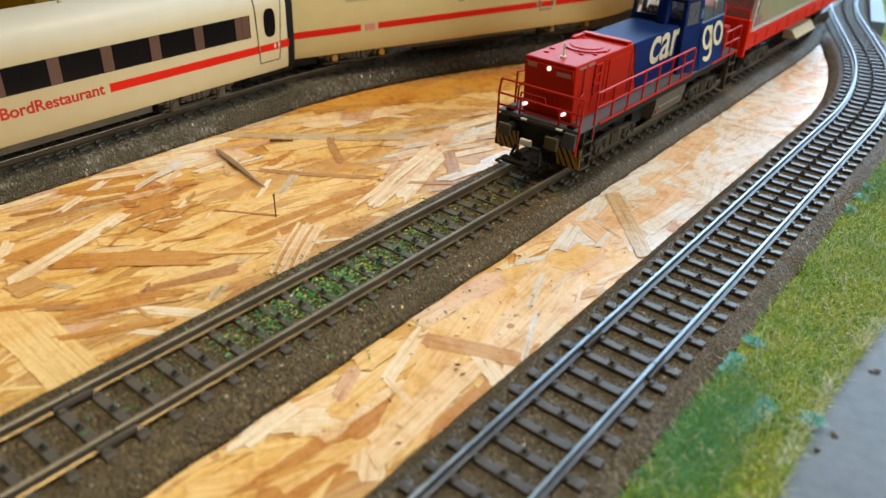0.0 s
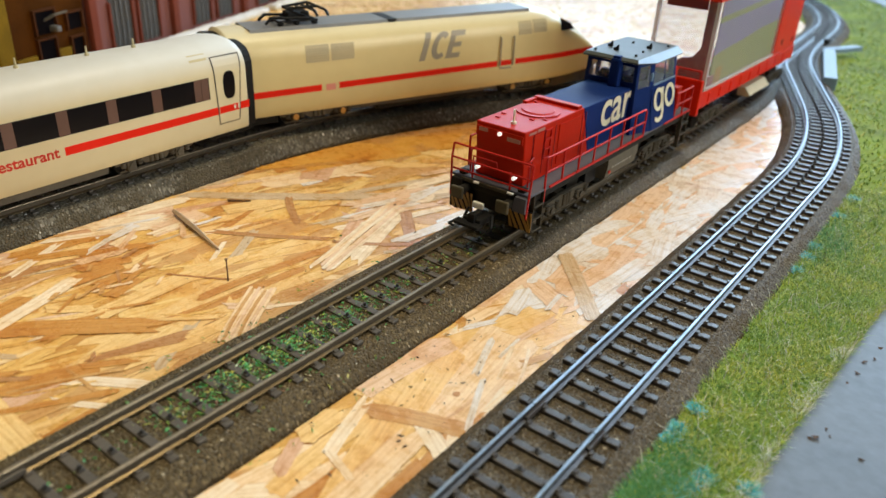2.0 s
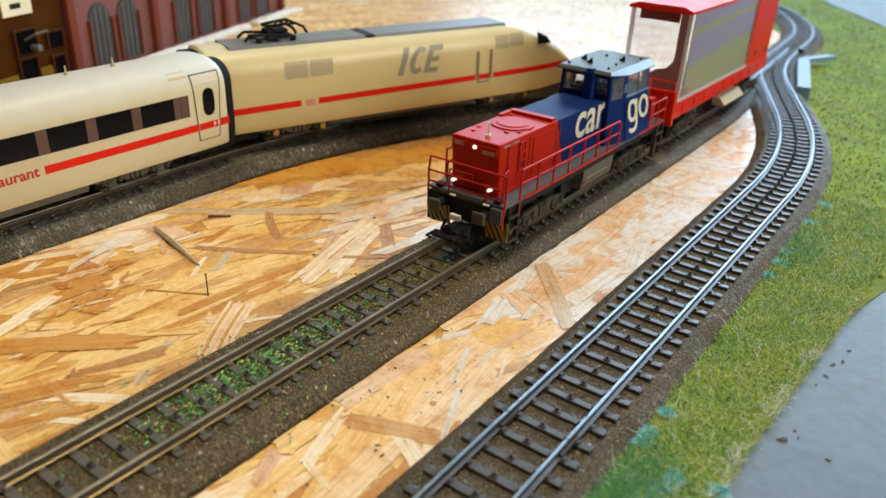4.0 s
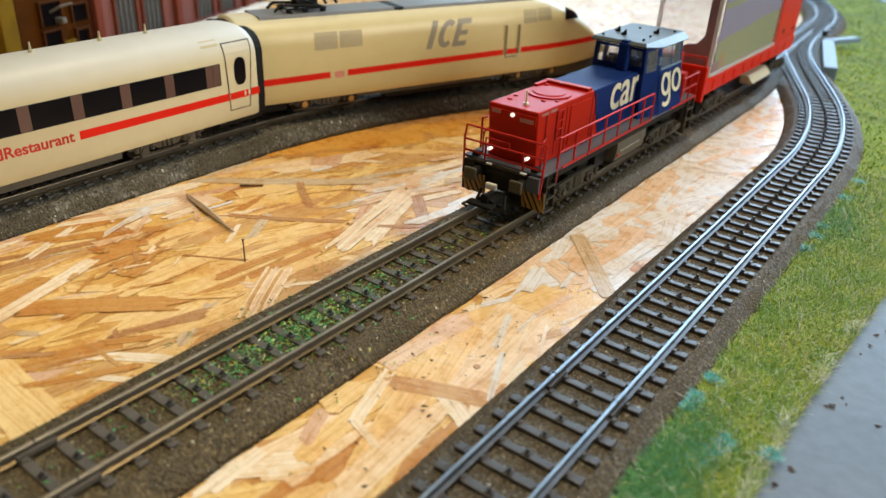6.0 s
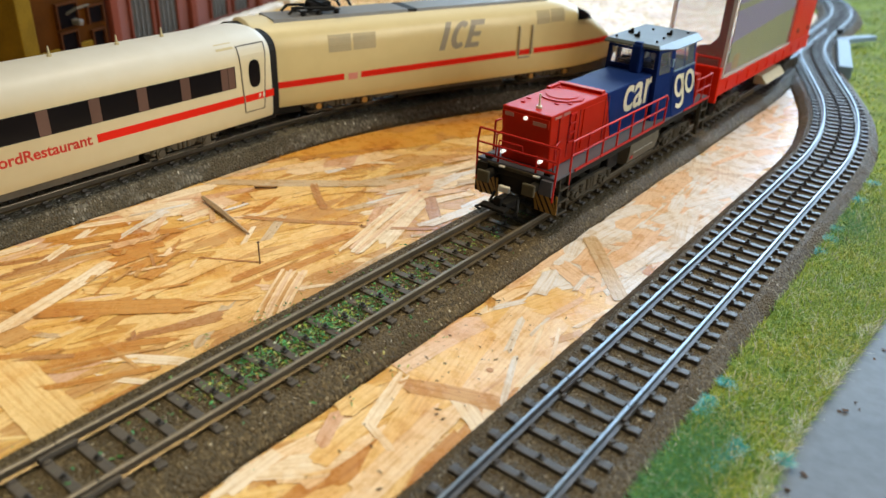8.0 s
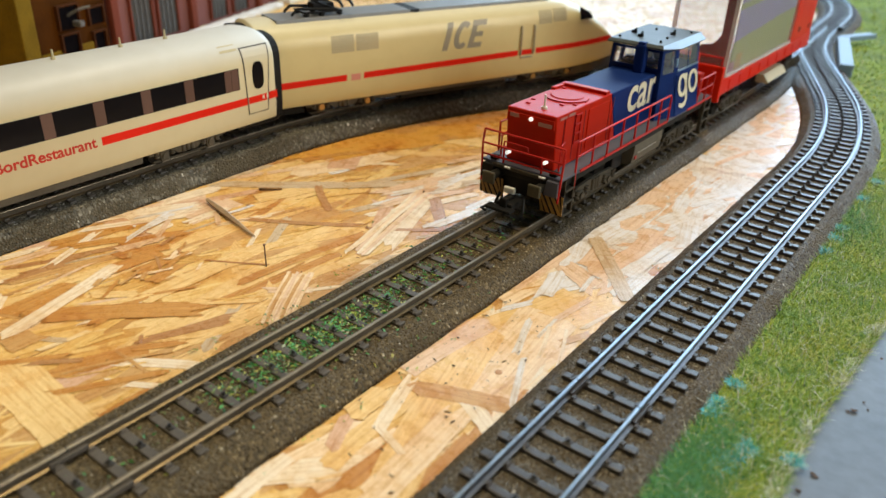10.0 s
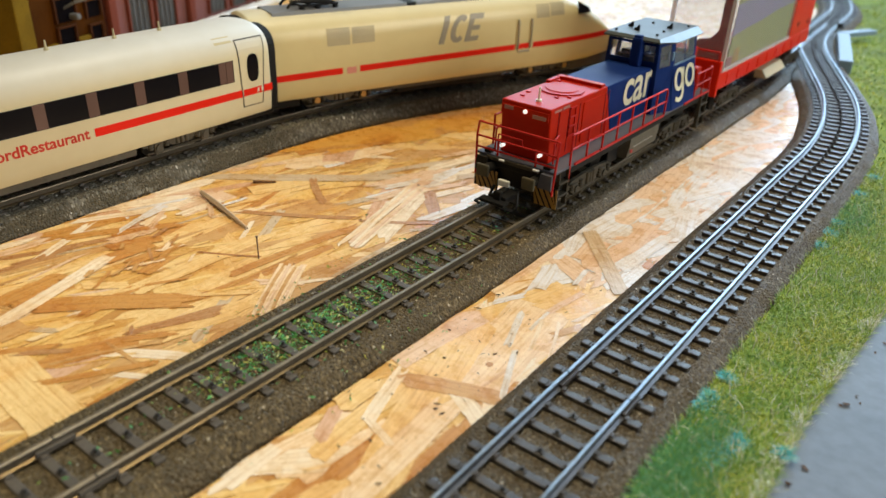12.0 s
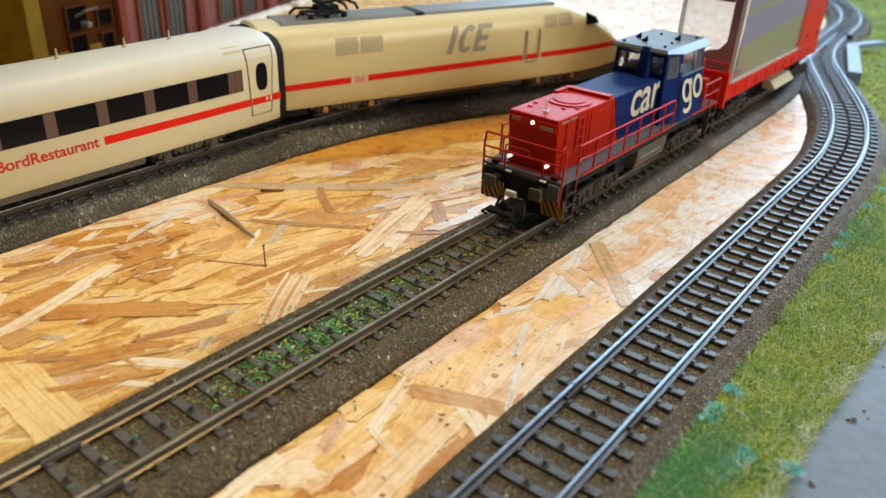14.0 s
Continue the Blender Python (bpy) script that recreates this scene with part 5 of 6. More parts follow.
# front end
for s in (-1, 1):
    part("headlamp", join(cyl((s * 0.0080 - 0.0004, 0.0055, 0.0219), (s * 0.0080 - 0.0004, 0.0036, 0.0219), 0.00066, 16)), LAMP_ON, loco, "lit white headlamp")
    part("lower_lamp", box(s * 0.0073 + 0.0010, s * 0.0073 + 0.0034, -0.0010, 0.0004, 0.0178, 0.0184, 0.0002), LAMP_BODY, loco, "small pale lamp")
    part("lamp_box", box(s * 0.0128 - 0.0014, s * 0.0128 + 0.0014, 0.0012, 0.0040, 0.0187, 0.0203, 0.0004), FRAME_DARK, loco)
    part("bracket", prism([(s * 0.0138 - 0.0026, 0.0122), (s * 0.0138 + 0.0028, 0.0122), (s * 0.0138 + 0.0028, 0.0178), (s * 0.0138 - 0.0018, 0.0178)], "y", -0.0012, 0.0008), DECK if s > 0 else FRAME_DARK, loco, "flat end plate")
    part("buffer_shank", cyl((s * 0.0098, 0.0045, 0.0144), (s * 0.0098, -0.0048, 0.0144), 0.0018, 14), FRAME_DARK, loco)
    part("buffer", box(s * 0.0098 - 0.0026, s * 0.0098 + 0.0026, -0.0062, -0.0048, 0.0122, 0.0168, 0.0006), BUFFER, loco, "olive rectangular buffer")
    # striped corner panels
    x0, x1, z0, z1 = s * 0.0130 - 0.0058, s * 0.0130 + 0.0046, 0.0040, 0.0118
    hz = part("hazard_panel", box(x0, x1, 0.0026, 0.0036, z0, z1, 0.0002), BLACK, loco, "black and ochre striped panel")
    for k in range(6):
        a = x0 - 0.0030 + k * 0.0025
        pts = [(max(x0, min(x1, q)), z) for q, z in ((a, z1 - 0.0002), (a + 0.0015, z1 - 0.0002), (a + 0.0059, z0 + 0.0002), (a + 0.0044, z0 + 0.0002))]
        if pts[1][0] - pts[0][0] > 0.0002 or pts[2][0] - pts[3][0] > 0.0002:
            part("stripe", prism(pts, "y", 0.00245, 0.0027), HAZ_Y, hz, "ochre stripe")
    # corner steps
    st = box(s * 0.0165 - 0.0012, s * 0.0165 + 0.0006, 0.0040, 0.0046, 0.0030, 0.0178)
    add_box(st, s * 0.0165 - 0.0012, s * 0.0165 + 0.0006, 0.0104, 0.0110, 0.0030, 0.0178)
    for z in (0.0032, 0.0080, 0.0128):
        add_box(st, s * 0.0158 - 0.0020, s * 0.0158 + 0.0016, 0.0042, 0.0110, z, z + 0.0007, 0.0001)
    part("step", st, BOGIE, loco, "weathered corner step")
    st2 = box(s * 0.0165 - 0.0012, s * 0.0165 + 0.0006, 0.1420, 0.1428, 0.0010, 0.0178)
    add_box(st2, s * 0.0165 - 0.0012, s * 0.0165 + 0.0006, 0.1500, 0.1508, 0.0010, 0.0178)
    for z in (0.0012, 0.0068, 0.0124):
        add_box(st2, s * 0.0158 - 0.0020, s * 0.0158 + 0.0016, 0.1420, 0.1508, z, z + 0.0007, 0.0001)
    part("step", st2, BOGIE, loco, "weathered corner step")
part("headlamp", cyl((0.0004, 0.0048, 0.0368), (0.0004, 0.0034, 0.0368), 0.00076, 18), LAMP_ON, loco, "lit white headlamp")
part("beam", box(-0.0120, 0.0106, -0.0004, 0.0014, 0.0170, 0.0184, 0.0003), BOGIE, loco, "brown front beam")
part("end_plate", box(-0.0160, 0.0160, 0.0040, 0.0052, 0.0070, 0.0176, 0.0003), BLACK, loco, "black recessed end plate")
part("coupler", join(box(-0.0040, 0.0030, -0.0085, 0.0010, 0.0052, 0.0078, 0.0005), box(-0.0068, 0.0042, -0.0120, -0.0080, 0.0054, 0.0066, 0.0004), cyl((-0.0010, -0.0020, 0.0085), (-0.0010, -0.0075, 0.0075), 0.0010, 8), box(-0.0020, 0.0010, -0.0095, -0.0075, 0.0060, 0.0098, 0.0004),
                      tube([(-0.0062, -0.0118, 0.0062), (-0.0070, -0.0135, 0.0058), (-0.0045, -0.0142, 0.0058)], 0.0005), tube([(0.0050, -0.0040, 0.0090), (0.0062, -0.0058, 0.0050), (0.0052, -0.0066, 0.0035)], 0.0006), tube([(-0.0058, -0.0030, 0.0090), (-0.0064, -0.0050, 0.0052), (-0.0050, -0.0060, 0.0036)], 0.0006)), BLACK, loco, "black coupler with hoses")
part("coupling_hook", box(-0.0046, 0.0000, -0.0030, -0.0014, 0.0092, 0.0116, 0.0005), LAMP_BODY, loco, "pale coupling plate")
part("fuel_tank", prism([(-0.0158, 0.0148), (0.0158, 0.0148), (0.0158, 0.0108), (0.0150, 0.0062), (0.0140, 0.0055), (-0.0140, 0.0055), (-0.0150, 0.0062), (-0.0158, 0.0108)], "y", 0.0660, 0.0950), TANK, loco, "dusty grey fuel tank")
for a, b in ((0.0700, 0.0722), (0.0730, 0.0741), (0.0748, 0.0779), (0.0786, 0.0798), (0.0806, 0.0834), (0.0842, 0.0858), (0.0866, 0.0890)):
    part("tank_mark", box(0.0157, 0.01592, a, b, 0.0099, 0.0104), TANK_MARK, loco, "small pale marking on the tank")
part("tank_mark", box(0.0157, 0.01600, 0.0672, 0.0690, 0.0080, 0.0092), RED_RAIL, loco, "small red plate")
bogie(loco, 0.0345)
bogie(loco, 0.1205)
part("equipment_box", box(-0.0110, 0.0110, 0.0560, 0.0655, 0.0045, 0.0145, 0.0006), BLACK, loco)

# handrails
W = 0.00042
for s in (-1, 1):
    x = s * 0.0168
    for z in (0.0302, 0.0246):
        part("handrail", tube([(x, 0.0110, z), (x, 0.0945, z), (x, 0.0958, z - 0.0015), (x, 0.0958, 0.0185)] if z > 0.027 else [(x, 0.0110, z), (x, 0.0955, z)], W), RED_RAIL, loco)
        part("handrail", tube([(x, 0.1300, z), (x, 0.1500, z), (x * 0.9, 0.1512, z)], W), RED_RAIL, loco)
    for y in (0.0110, 0.0235, 0.0360, 0.0485, 0.0610, 0.0735, 0.0850, 0.1300, 0.1400, 0.1500):
        part("handrail_post", tube([(x, y, 0.0302), (x, y, 0.0180 if y != 0.0110 else 0.0125)], W), RED_RAIL, loco)
    # the front corner, bent inwards
    part("handrail_post", tube([(s * 0.0170, 0.0012, 0.0300), (s * 0.0172, 0.0004, 0.0250), (s * 0.0166, 0.0000, 0.0100)], W), RED_RAIL, loco)
    part("handrail_post", tube([(s * 0.0080, 0.0010, 0.0252), (s * 0.0082, 0.0012, 0.0185)], W), RED_RAIL, loco)
    part("grab_rail", tube([(s * 0.0125, 0.0060, 0.0187), (s * 0.0125, 0.0060, 0.0268), (s * 0.0118, 0.0075, 0.0282), (s * 0.0106, 0.0120, 0.0285)], W * 0.8), RED_RAIL, loco)
for z, y in ((0.0300, 0.0012), (0.0248, 0.0006), (0.0205, 0.0008)):
    part("handrail", tube([(-0.0170, y, z), (0.0170, y, z)], W), RED_RAIL, loco)
part("coupling_lever", tube([(-0.0100, 0.0036, 0.0235), (-0.0095, 0.0032, 0.0262), (0.0005, 0.0032, 0.0262), (0.0010, 0.0032, 0.0235), (0.0040, 0.0032, 0.0235)], W * 0.7), RED_RAIL, loco)

# ---- freight wagon -----------------------------------------------------
wagon = empty("freight_wagon", "red freight wagon with clear acrylic sides and a red end", "wagon", at=pose(0, 0.690, RZ))
ch = box(-0.0162, 0.0162, 0.0, 0.172, 0.0150, 0.0235, 0.0005)
part("chassis", ch, WAGON_RED, wagon, "red chassis")
for k in range(9):
    part("stake_pocket", box(0.0160, 0.0166, 0.012 + k * 0.017, 0.016 + k * 0.017, 0.0165, 0.0215, 0.0002), WAGON_RED, wagon)
part("headstock", box(-0.0165, 0.0165, -0.0025, 0.0005, 0.0120, 0.0300, 0.0005), WAGON_RED, wagon)
part("end_rail", tube([(-0.0150, -0.0020, 0.0300), (-0.0150, -0.0020, 0.0345), (0.0150, -0.0020, 0.0345), (0.0150, -0.0020, 0.0300)], 0.0005), RED_RAIL, wagon)
part("floor_plate", box(-0.0155, 0.0155, 0.0030, 0.1250, 0.0236, 0.0242), WAGON_RED, wagon)
for s in (-1, 1):
    part("buffer", join(cyl((s * 0.0100, -0.0020, 0.0125), (s * 0.0100, -0.0070, 0.0125), 0.0016, 12), cyl((s * 0.0100, -0.0070, 0.0125), (s * 0.0100, -0.0080, 0.0125), 0.0034, 16)), FRAME_DARK, wagon)
    part("corner_post", box(s * 0.0152 - 0.0009, s * 0.0152 + 0.0009, 0.0030, 0.0052, 0.0236, 0.0675, 0.0002), CLEAR_EDGE, wagon, "cloudy clear corner post")
    part("side_pane", box(s * 0.0158 - 0.0002, s * 0.0158 + 0.0002, 0.0054, 0.1215, 0.0243, 0.0675), WHITE_CLEAR, wagon, "clear acrylic side pane")
    part("bottom_trim", box(s * 0.0160 - 0.0004, s * 0.0160 + 0.0004, 0.0052, 0.1215, 0.0236, 0.0254, 0.0001), CLEAR_EDGE, wagon)
part("end_pane", box(-0.0142, 0.0142, 0.0036, 0.0040, 0.0243, 0.0675), WHITE_CLEAR, wagon, "clear acrylic end pane")
part("end_header", box(-0.0110, 0.0100, 0.0028, 0.0036, 0.0628, 0.0690, 0.0003), MAROON, wagon, "dark red header board")
part("roof", prism([(-0.0166, 0.0676), (0.0166, 0.0676), (0.0166, 0.0690), (0.0120, 0.0708), (-0.0120, 0.0708), (-0.0166, 0.0690)], "y", 0.0010, 0.1740), WAGON_RED, wagon, "red roof")
part("inner_post", box(0.0085, 0.0140, 0.0085, 0.0100, 0.0243, 0.0670, 0.0003), MAROON, wagon, "dark red inner frame")
part("inner_box", prism([(-0.0040, 0.0243), (0.0085, 0.0243), (0.0085, 0.0430), (0.0050, 0.0385), (0.0, 0.0376), (-0.0034, 0.0350)], "y", 0.0085, 0.0100), MAROON, wagon)
# printed side: bands of meadow and sky, seen through the clear pane
part("printed_panel", prism([(0.0125, 0.0243), (0.1210, 0.0243), (0.1210, 0.0455), (0.0880, 0.0450), (0.0550, 0.0425), (0.0300, 0.0415), (0.0125, 0.0400)], "x", 0.0143, 0.0148), OLIVE, wagon, "olive printed band")
part("printed_panel", prism([(0.0125, 0.0401), (0.0300, 0.0416), (0.0550, 0.0426), (0.0880, 0.0451), (0.1210, 0.0456), (0.1210, 0.0590), (0.0125, 0.0560)], "x", 0.0143, 0.0148), PURPLE, wagon, "dull purple printed band")
part("printed_panel", prism([(0.0125, 0.0561), (0.1210, 0.0591), (0.1210, 0.0625), (0.0125, 0.0590)], "x", 0.0143, 0.0148), OLIVE, wagon)
part("printed_panel", prism([(0.0125, 0.0591), (0.1210, 0.0626), (0.1210, 0.0672), (0.0125, 0.0672)], "x", 0.0143, 0.0148), PURPLE, wagon)
part("crate", box(0.0080, 0.0150, 0.0200, 0.0290, 0.0243, 0.0330, 0.0004), HAZ_Y, wagon, "ochre crate behind the pane")
part("crate", box(0.0080, 0.0152, 0.0090, 0.0180, 0.0243, 0.0300, 0.0004), MAROON, wagon, "dark red crate behind the pane")
part("end_wall", box(-0.0160, 0.0160, 0.1230, 0.1700, 0.0236, 0.0676, 0.0005), WAGON_RED, wagon, "red closed end bay")
part("handhole", cyl((0.0158, 0.1380, 0.0300), (0.0162, 0.1380, 0.0300), 0.0017, 12), BLACK, wagon)
part("handhole", cyl((0.0158, 0.1620, 0.0290), (0.0162, 0.1620, 0.0290), 0.0015, 12), BLACK, wagon)
part("side_tank", prism([(0.0100, 0.0100), (0.0142, 0.0100), (0.0178, 0.0058), (0.0170, 0.0050), (0.0100, 0.0050)], "y", 0.0860, 0.1240), CREAMBASE, wagon, "cream block below the chassis")
bogie(wagon, 0.0290)
bogie(wagon, 0.1480)

# ---- express train -----------------------------------------------------
HALF = [(0.0150, 0.0076), (0.0164, 0.0077), (0.0167, 0.0080), (0.0171, 0.0114), (0.0174, 0.0160), (0.0174, 0.0345), (0.0171, 0.0375), (0.0162, 0.0402), (0.0146, 0.0425), (0.0122, 0.0443), (0.0085, 0.0456), (0.0045, 0.0462)]
RING = [(-a, b) for a, b in HALF] + [(0.0, 0.0464)] + list(reversed(HALF))


def side_x(z):
    for (x0, z0), (x1, z1) in zip(HALF, HALF[1:]):
        if z0 <= z <= z1:
            return x0 + (x1 - x0) * (z - z0) / (z1 - z0)
    return HALF[-1][0]


def decal(outline, lift=0.00012, shape=None):
    """A thin sheet that hugs the +x side; outline: (y, z) corners of a quad, low-front, low-back, high-back, high-front."""
    (y0, z0), (y1, z1), (y2, z2), (y3, z3) = outline
    bm = bmesh.new()
    nz, ny = max(1, int(abs(z3 - z0) / 0.0012)), max(1, int(abs(y1 - y0) / 0.010))
    grid = []
    for i in range(nz + 1):
        f = i / nz
        row = []
        for j in range(ny + 1):
            g = j / ny
            y = (y0 * (1 - g) + y1 * g) * (1 - f) + (y3 * (1 - g) + y2 * g) * f
            z = (z0 * (1 - g) + z1 * g) * (1 - f) + (z3 * (1 - g) + z2 * g) * f
            x = side_x(z) * (shape(y) if shape else 1)
            row.append((x, y, z))
        grid.append(row)
    outer = [[bm.verts.new((x + lift, y, z)) for x, y, z in r] for r in grid]
    inner = [[bm.verts.new((x - lift, y, z)) for x, y, z in r] for r in grid]
    for i in range(nz):
        for j in range(ny):
            bm.faces.new((outer[i][j], outer[i][j + 1], outer[i + 1][j + 1], outer[i + 1][j]))
    edge = [(i, 0) for i in range(nz + 1)] + [(nz, j) for j in range(1, ny + 1)] + [(i, ny) for i in range(nz - 1, -1, -1)] + [(0, j) for j in range(ny - 1, 0, -1)]
    for (a, b), (c, d) in zip(edge, edge[1:] + edge[:1]):
        bm.faces.new((outer[a][b], outer[c][d], inner[c][d], inner[a][b]))
    bmesh.ops.recalc_face_normals(bm, faces=bm.faces)
    return bm


def rect(y0, y1, z0, z1, lift=0.00012):
    return decal([(y0, z0), (y1, z0), (y1, z1), (y0, z1)], lift)


coach = empty("passenger_coach", "cream passenger coach with a red stripe and dark windows", "coach", at=pose(-0.1462, 0.5235, IZ, 0.72))


def body_ring(y, grow=1.0, drop=0.0):
    return [(x * grow, y, z - drop * max(0, (z - 0.03) / 0.016)) for x, z in RING]


body = part("body", loft([body_ring(-0.264), body_ring(-0.020), body_ring(-0.004, 0.985), body_ring(-0.001, 0.965, 0.0006), body_ring(0.0, 0.93, 0.0015)]), COACH_COAT, coach, "cream body shell with light painted on the roof", smooth=True)
part("skirt", prism([(-0.0154, 0.0078), (0.0154, 0.0078), (0.0146, 0.0044), (-0.0146, 0.0044)], "y", -0.200, -0.0690), SKIRT, coach, "grey-brown lower skirt")
band = part("window_band", rect(-0.2550, -0.0205, 0.0245, 0.0338, 0.00008), BLACK, coach, "black window band")
edges = [-0.2550] + [-0.1038 + 0.0194 * k for k in range(-7, 4)] + [-0.0258]
for k in range(len(edges) - 1):
    a = edges[k] + (0.0022 if k else 0)
    b = edges[k + 1] - 0.0022
    if b - a > 0.004:
        part("pane", rect(a, b, 0.0249, 0.0335, 0.00016), PANE, band)
for e in edges[1:-1]:
    part("pillar", rect(e - 0.0021, e + 0.0021, 0.0247, 0.0337, 0.00022), PILLAR, band, "brown window pillar")
for a in (-0.0280, -0.0244):
    part("pillar", rect(a, a + 0.0034, 0.0247, 0.0337, 0.00022), PILLAR, band)
part("red_stripe", rect(-0.0855, -0.0003, 0.0171, 0.0203), ICE_RED, coach, "red side stripe")
lettering("lettering", "BordRestaurant", 0.0056, Matrix.Translation((0.01745, -0.1246, 0.01715)) @ SIDE, TEXT_RED, coach, 0.00013, width=0.0370)
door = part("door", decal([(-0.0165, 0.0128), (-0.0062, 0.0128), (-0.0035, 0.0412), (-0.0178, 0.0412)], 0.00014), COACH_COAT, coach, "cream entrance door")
for q in ([(-0.0168, 0.0126), (-0.0164, 0.0126), (-0.0176, 0.0414), (-0.0181, 0.0414)], [(-0.0063, 0.0126), (-0.0058, 0.0126), (-0.0031, 0.0414), (-0.0036, 0.0414)], [(-0.0168, 0.0124), (-0.0058, 0.0124), (-0.0058, 0.0128), (-0.0168, 0.0128)],
          [(-0.0181, 0.0411), (-0.0031, 0.0411), (-0.0031, 0.0415), (-0.0181, 0.0415)]):
    part("door_gap", decal(q, 0.00020), DOOR_GAP, door)
part("red_stripe", rect(-0.0164, -0.0062, 0.0172, 0.0202, 0.00020), ICE_RED, door)
oval = [(-0.0104 + 0.0031 * math.copysign(abs(math.cos(a)) ** 0.7, math.cos(a)), 0.0290 + 0.0060 * math.copysign(abs(math.sin(a)) ** 0.7, math.sin(a))) for a in [k * math.tau / 28 for k in range(28)]]
part("door_window", prism(oval, "x", 0.0170, 0.01765), PANE, door, "dark oval door window")
for y in (-0.0088, -0.0066):
    part("stripe_mark", rect(y, y + 0.0010, 0.0180, 0.0197, 0.00026), LETTER, door)
part("roof_vent", decal([(-0.0278, 0.0408), (-0.0193, 0.0408), (-0.0193, 0.0432), (-0.0278, 0.0432)], 0.00016), VENT, coach, "pale grey roof flap")
for y in (-0.1420, -0.1150, -0.0880, -0.0610, -0.0410):
    part("roof_pin", join(cyl((-0.0015, y, 0.0462), (-0.0015, y, 0.0472), 0.0009, 10), cyl((-0.0015, y, 0.0472), (-0.0015, y, 0.0500), 0.0005, 8, 0.0003)), VENT, coach, "small roof pin")
part("gangway", loft([body_ring(0.0003, 0.88, 0.002), body_ring(0.0045, 0.88, 0.002)]), BLACK, coach, "black rubber gangway")
part("end_floor", box(-0.0130, 0.0130, -0.020, 0.004, 0.0045, 0.0100, 0.001), FRAME_DARK, coach)
bogie(coach, -0.0480, 0.0180, 0.0142, UNDER, 0.0050)
bogie(coach, -0.2250, 0.0180, 0.0142, UNDER, 0.0050)

power = empty("power_car", "cream express power car with a red stripe and grey roof", "power car", at=pose(-0.1544, 0.5284, IZ, 0.72, 0, -20.3))


def nose(y):
    """Width and height factors along the power car."""
    if y < 0.172:
        return 1.0, 0.0464, 0.0
    f = (y - 0.172) / 0.060
    return 1.0 - 0.55 * max(0, f - 0.15) ** 1.6, 0.0464 - 0.0325 * f ** 1.9, 0.003 * f ** 3


rings = []
for y in [0.0, 0.0012, 0.004, 0.05, 0.10, 0.16] + [0.172 + 0.060 * k / 16 for k in range(17)]:
    w, t, lift = nose(y)
    g = {0.0: 0.94, 0.0012: 0.98}.get(y, 1.0) * w
    rings.append([(x * g, y, 0.0082 + lift + (z - 0.0082) * (t - 0.0082 - lift) / 0.0382) for x, z in RING])
body = part("body", loft(rings), POWER_COAT, power, "cream body shell", smooth=True)
wide = lambda y: nose(y)[0]
part("skirt", box(-0.0142, 0.0142, 0.062, 0.150, 0.0052, 0.0085, 0.0005), SKIRT, power, "grey-brown lower skirt")
# roof well with its cover panels
for y0, y1, m in ((0.012, 0.083, ROOF_DARK), (0.083, 0.088, BLACK), (0.088, 0.172, ROOF_DARK)):
    part("roof_panel", prism([(-0.0098, 0.0450), (0.0098, 0.0450), (0.0092, 0.0466), (-0.0092, 0.0466)], "y", y0 + 0.0002, y1 - 0.0002), m, power, "dark grey roof panel")
for y0, y1 in ((0.0060, 0.0430), (0.0522, 0.1465), (0.1590, 0.2200)):
    part("red_stripe", decal([(y0, 0.0169 + 0.012 * y0), (y1, 0.0169 + 0.012 * y1), (y1, 0.0199 + 0.012 * y1), (y0, 0.0199 + 0.012 * y0)], 0.00014, wide), ICE_RED, power, "red side stripe")
part("red_stripe", decal([(0.1485, 0.0188), (0.1562, 0.0188), (0.1562, 0.0216), (0.1485, 0.0216)], 0.00014, wide), ICE_RED, power)
part("emblem_block", rect(0.0453, 0.0503, 0.0172, 0.0203, 0.00016), EMBLEM, power, "faded red emblem block")
for y0, y1, z0, z1 in ((0.0355, 0.0472, 0.0312, 0.0392), (0.0484, 0.0604, 0.0313, 0.0390), (0.1600, 0.1690, 0.0345, 0.0415), (0.1700, 0.1795, 0.0350, 0.0418)):
    v = part("vent", decal([(y0, z0), (y1, z0), (y1, z1), (y0, z1)], 0.00012, wide), VENT, power, "tan ventilation grille")
    for k in range(7):
        z = z0 + (z1 - z0) * (k + 0.5) / 7
        part("slat", decal([(y0, z - 0.0002), (y1, z - 0.0002), (y1, z + 0.0002), (y0, z + 0.0002)], 0.0002, wide), VENT_DARK, v)


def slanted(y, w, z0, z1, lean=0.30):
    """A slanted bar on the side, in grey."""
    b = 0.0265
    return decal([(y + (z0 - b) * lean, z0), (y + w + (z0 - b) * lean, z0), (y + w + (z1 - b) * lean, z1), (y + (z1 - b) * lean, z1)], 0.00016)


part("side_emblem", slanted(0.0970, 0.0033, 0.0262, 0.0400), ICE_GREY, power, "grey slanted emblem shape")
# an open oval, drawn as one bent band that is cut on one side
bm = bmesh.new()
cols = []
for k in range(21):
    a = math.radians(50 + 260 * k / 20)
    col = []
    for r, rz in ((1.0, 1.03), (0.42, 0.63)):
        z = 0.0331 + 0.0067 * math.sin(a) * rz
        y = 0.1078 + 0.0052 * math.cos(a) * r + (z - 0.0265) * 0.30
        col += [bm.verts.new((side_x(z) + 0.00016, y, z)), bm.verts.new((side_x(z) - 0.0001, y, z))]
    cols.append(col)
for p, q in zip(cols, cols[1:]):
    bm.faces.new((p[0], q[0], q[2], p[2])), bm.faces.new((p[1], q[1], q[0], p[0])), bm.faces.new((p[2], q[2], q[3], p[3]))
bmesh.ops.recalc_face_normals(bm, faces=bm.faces)
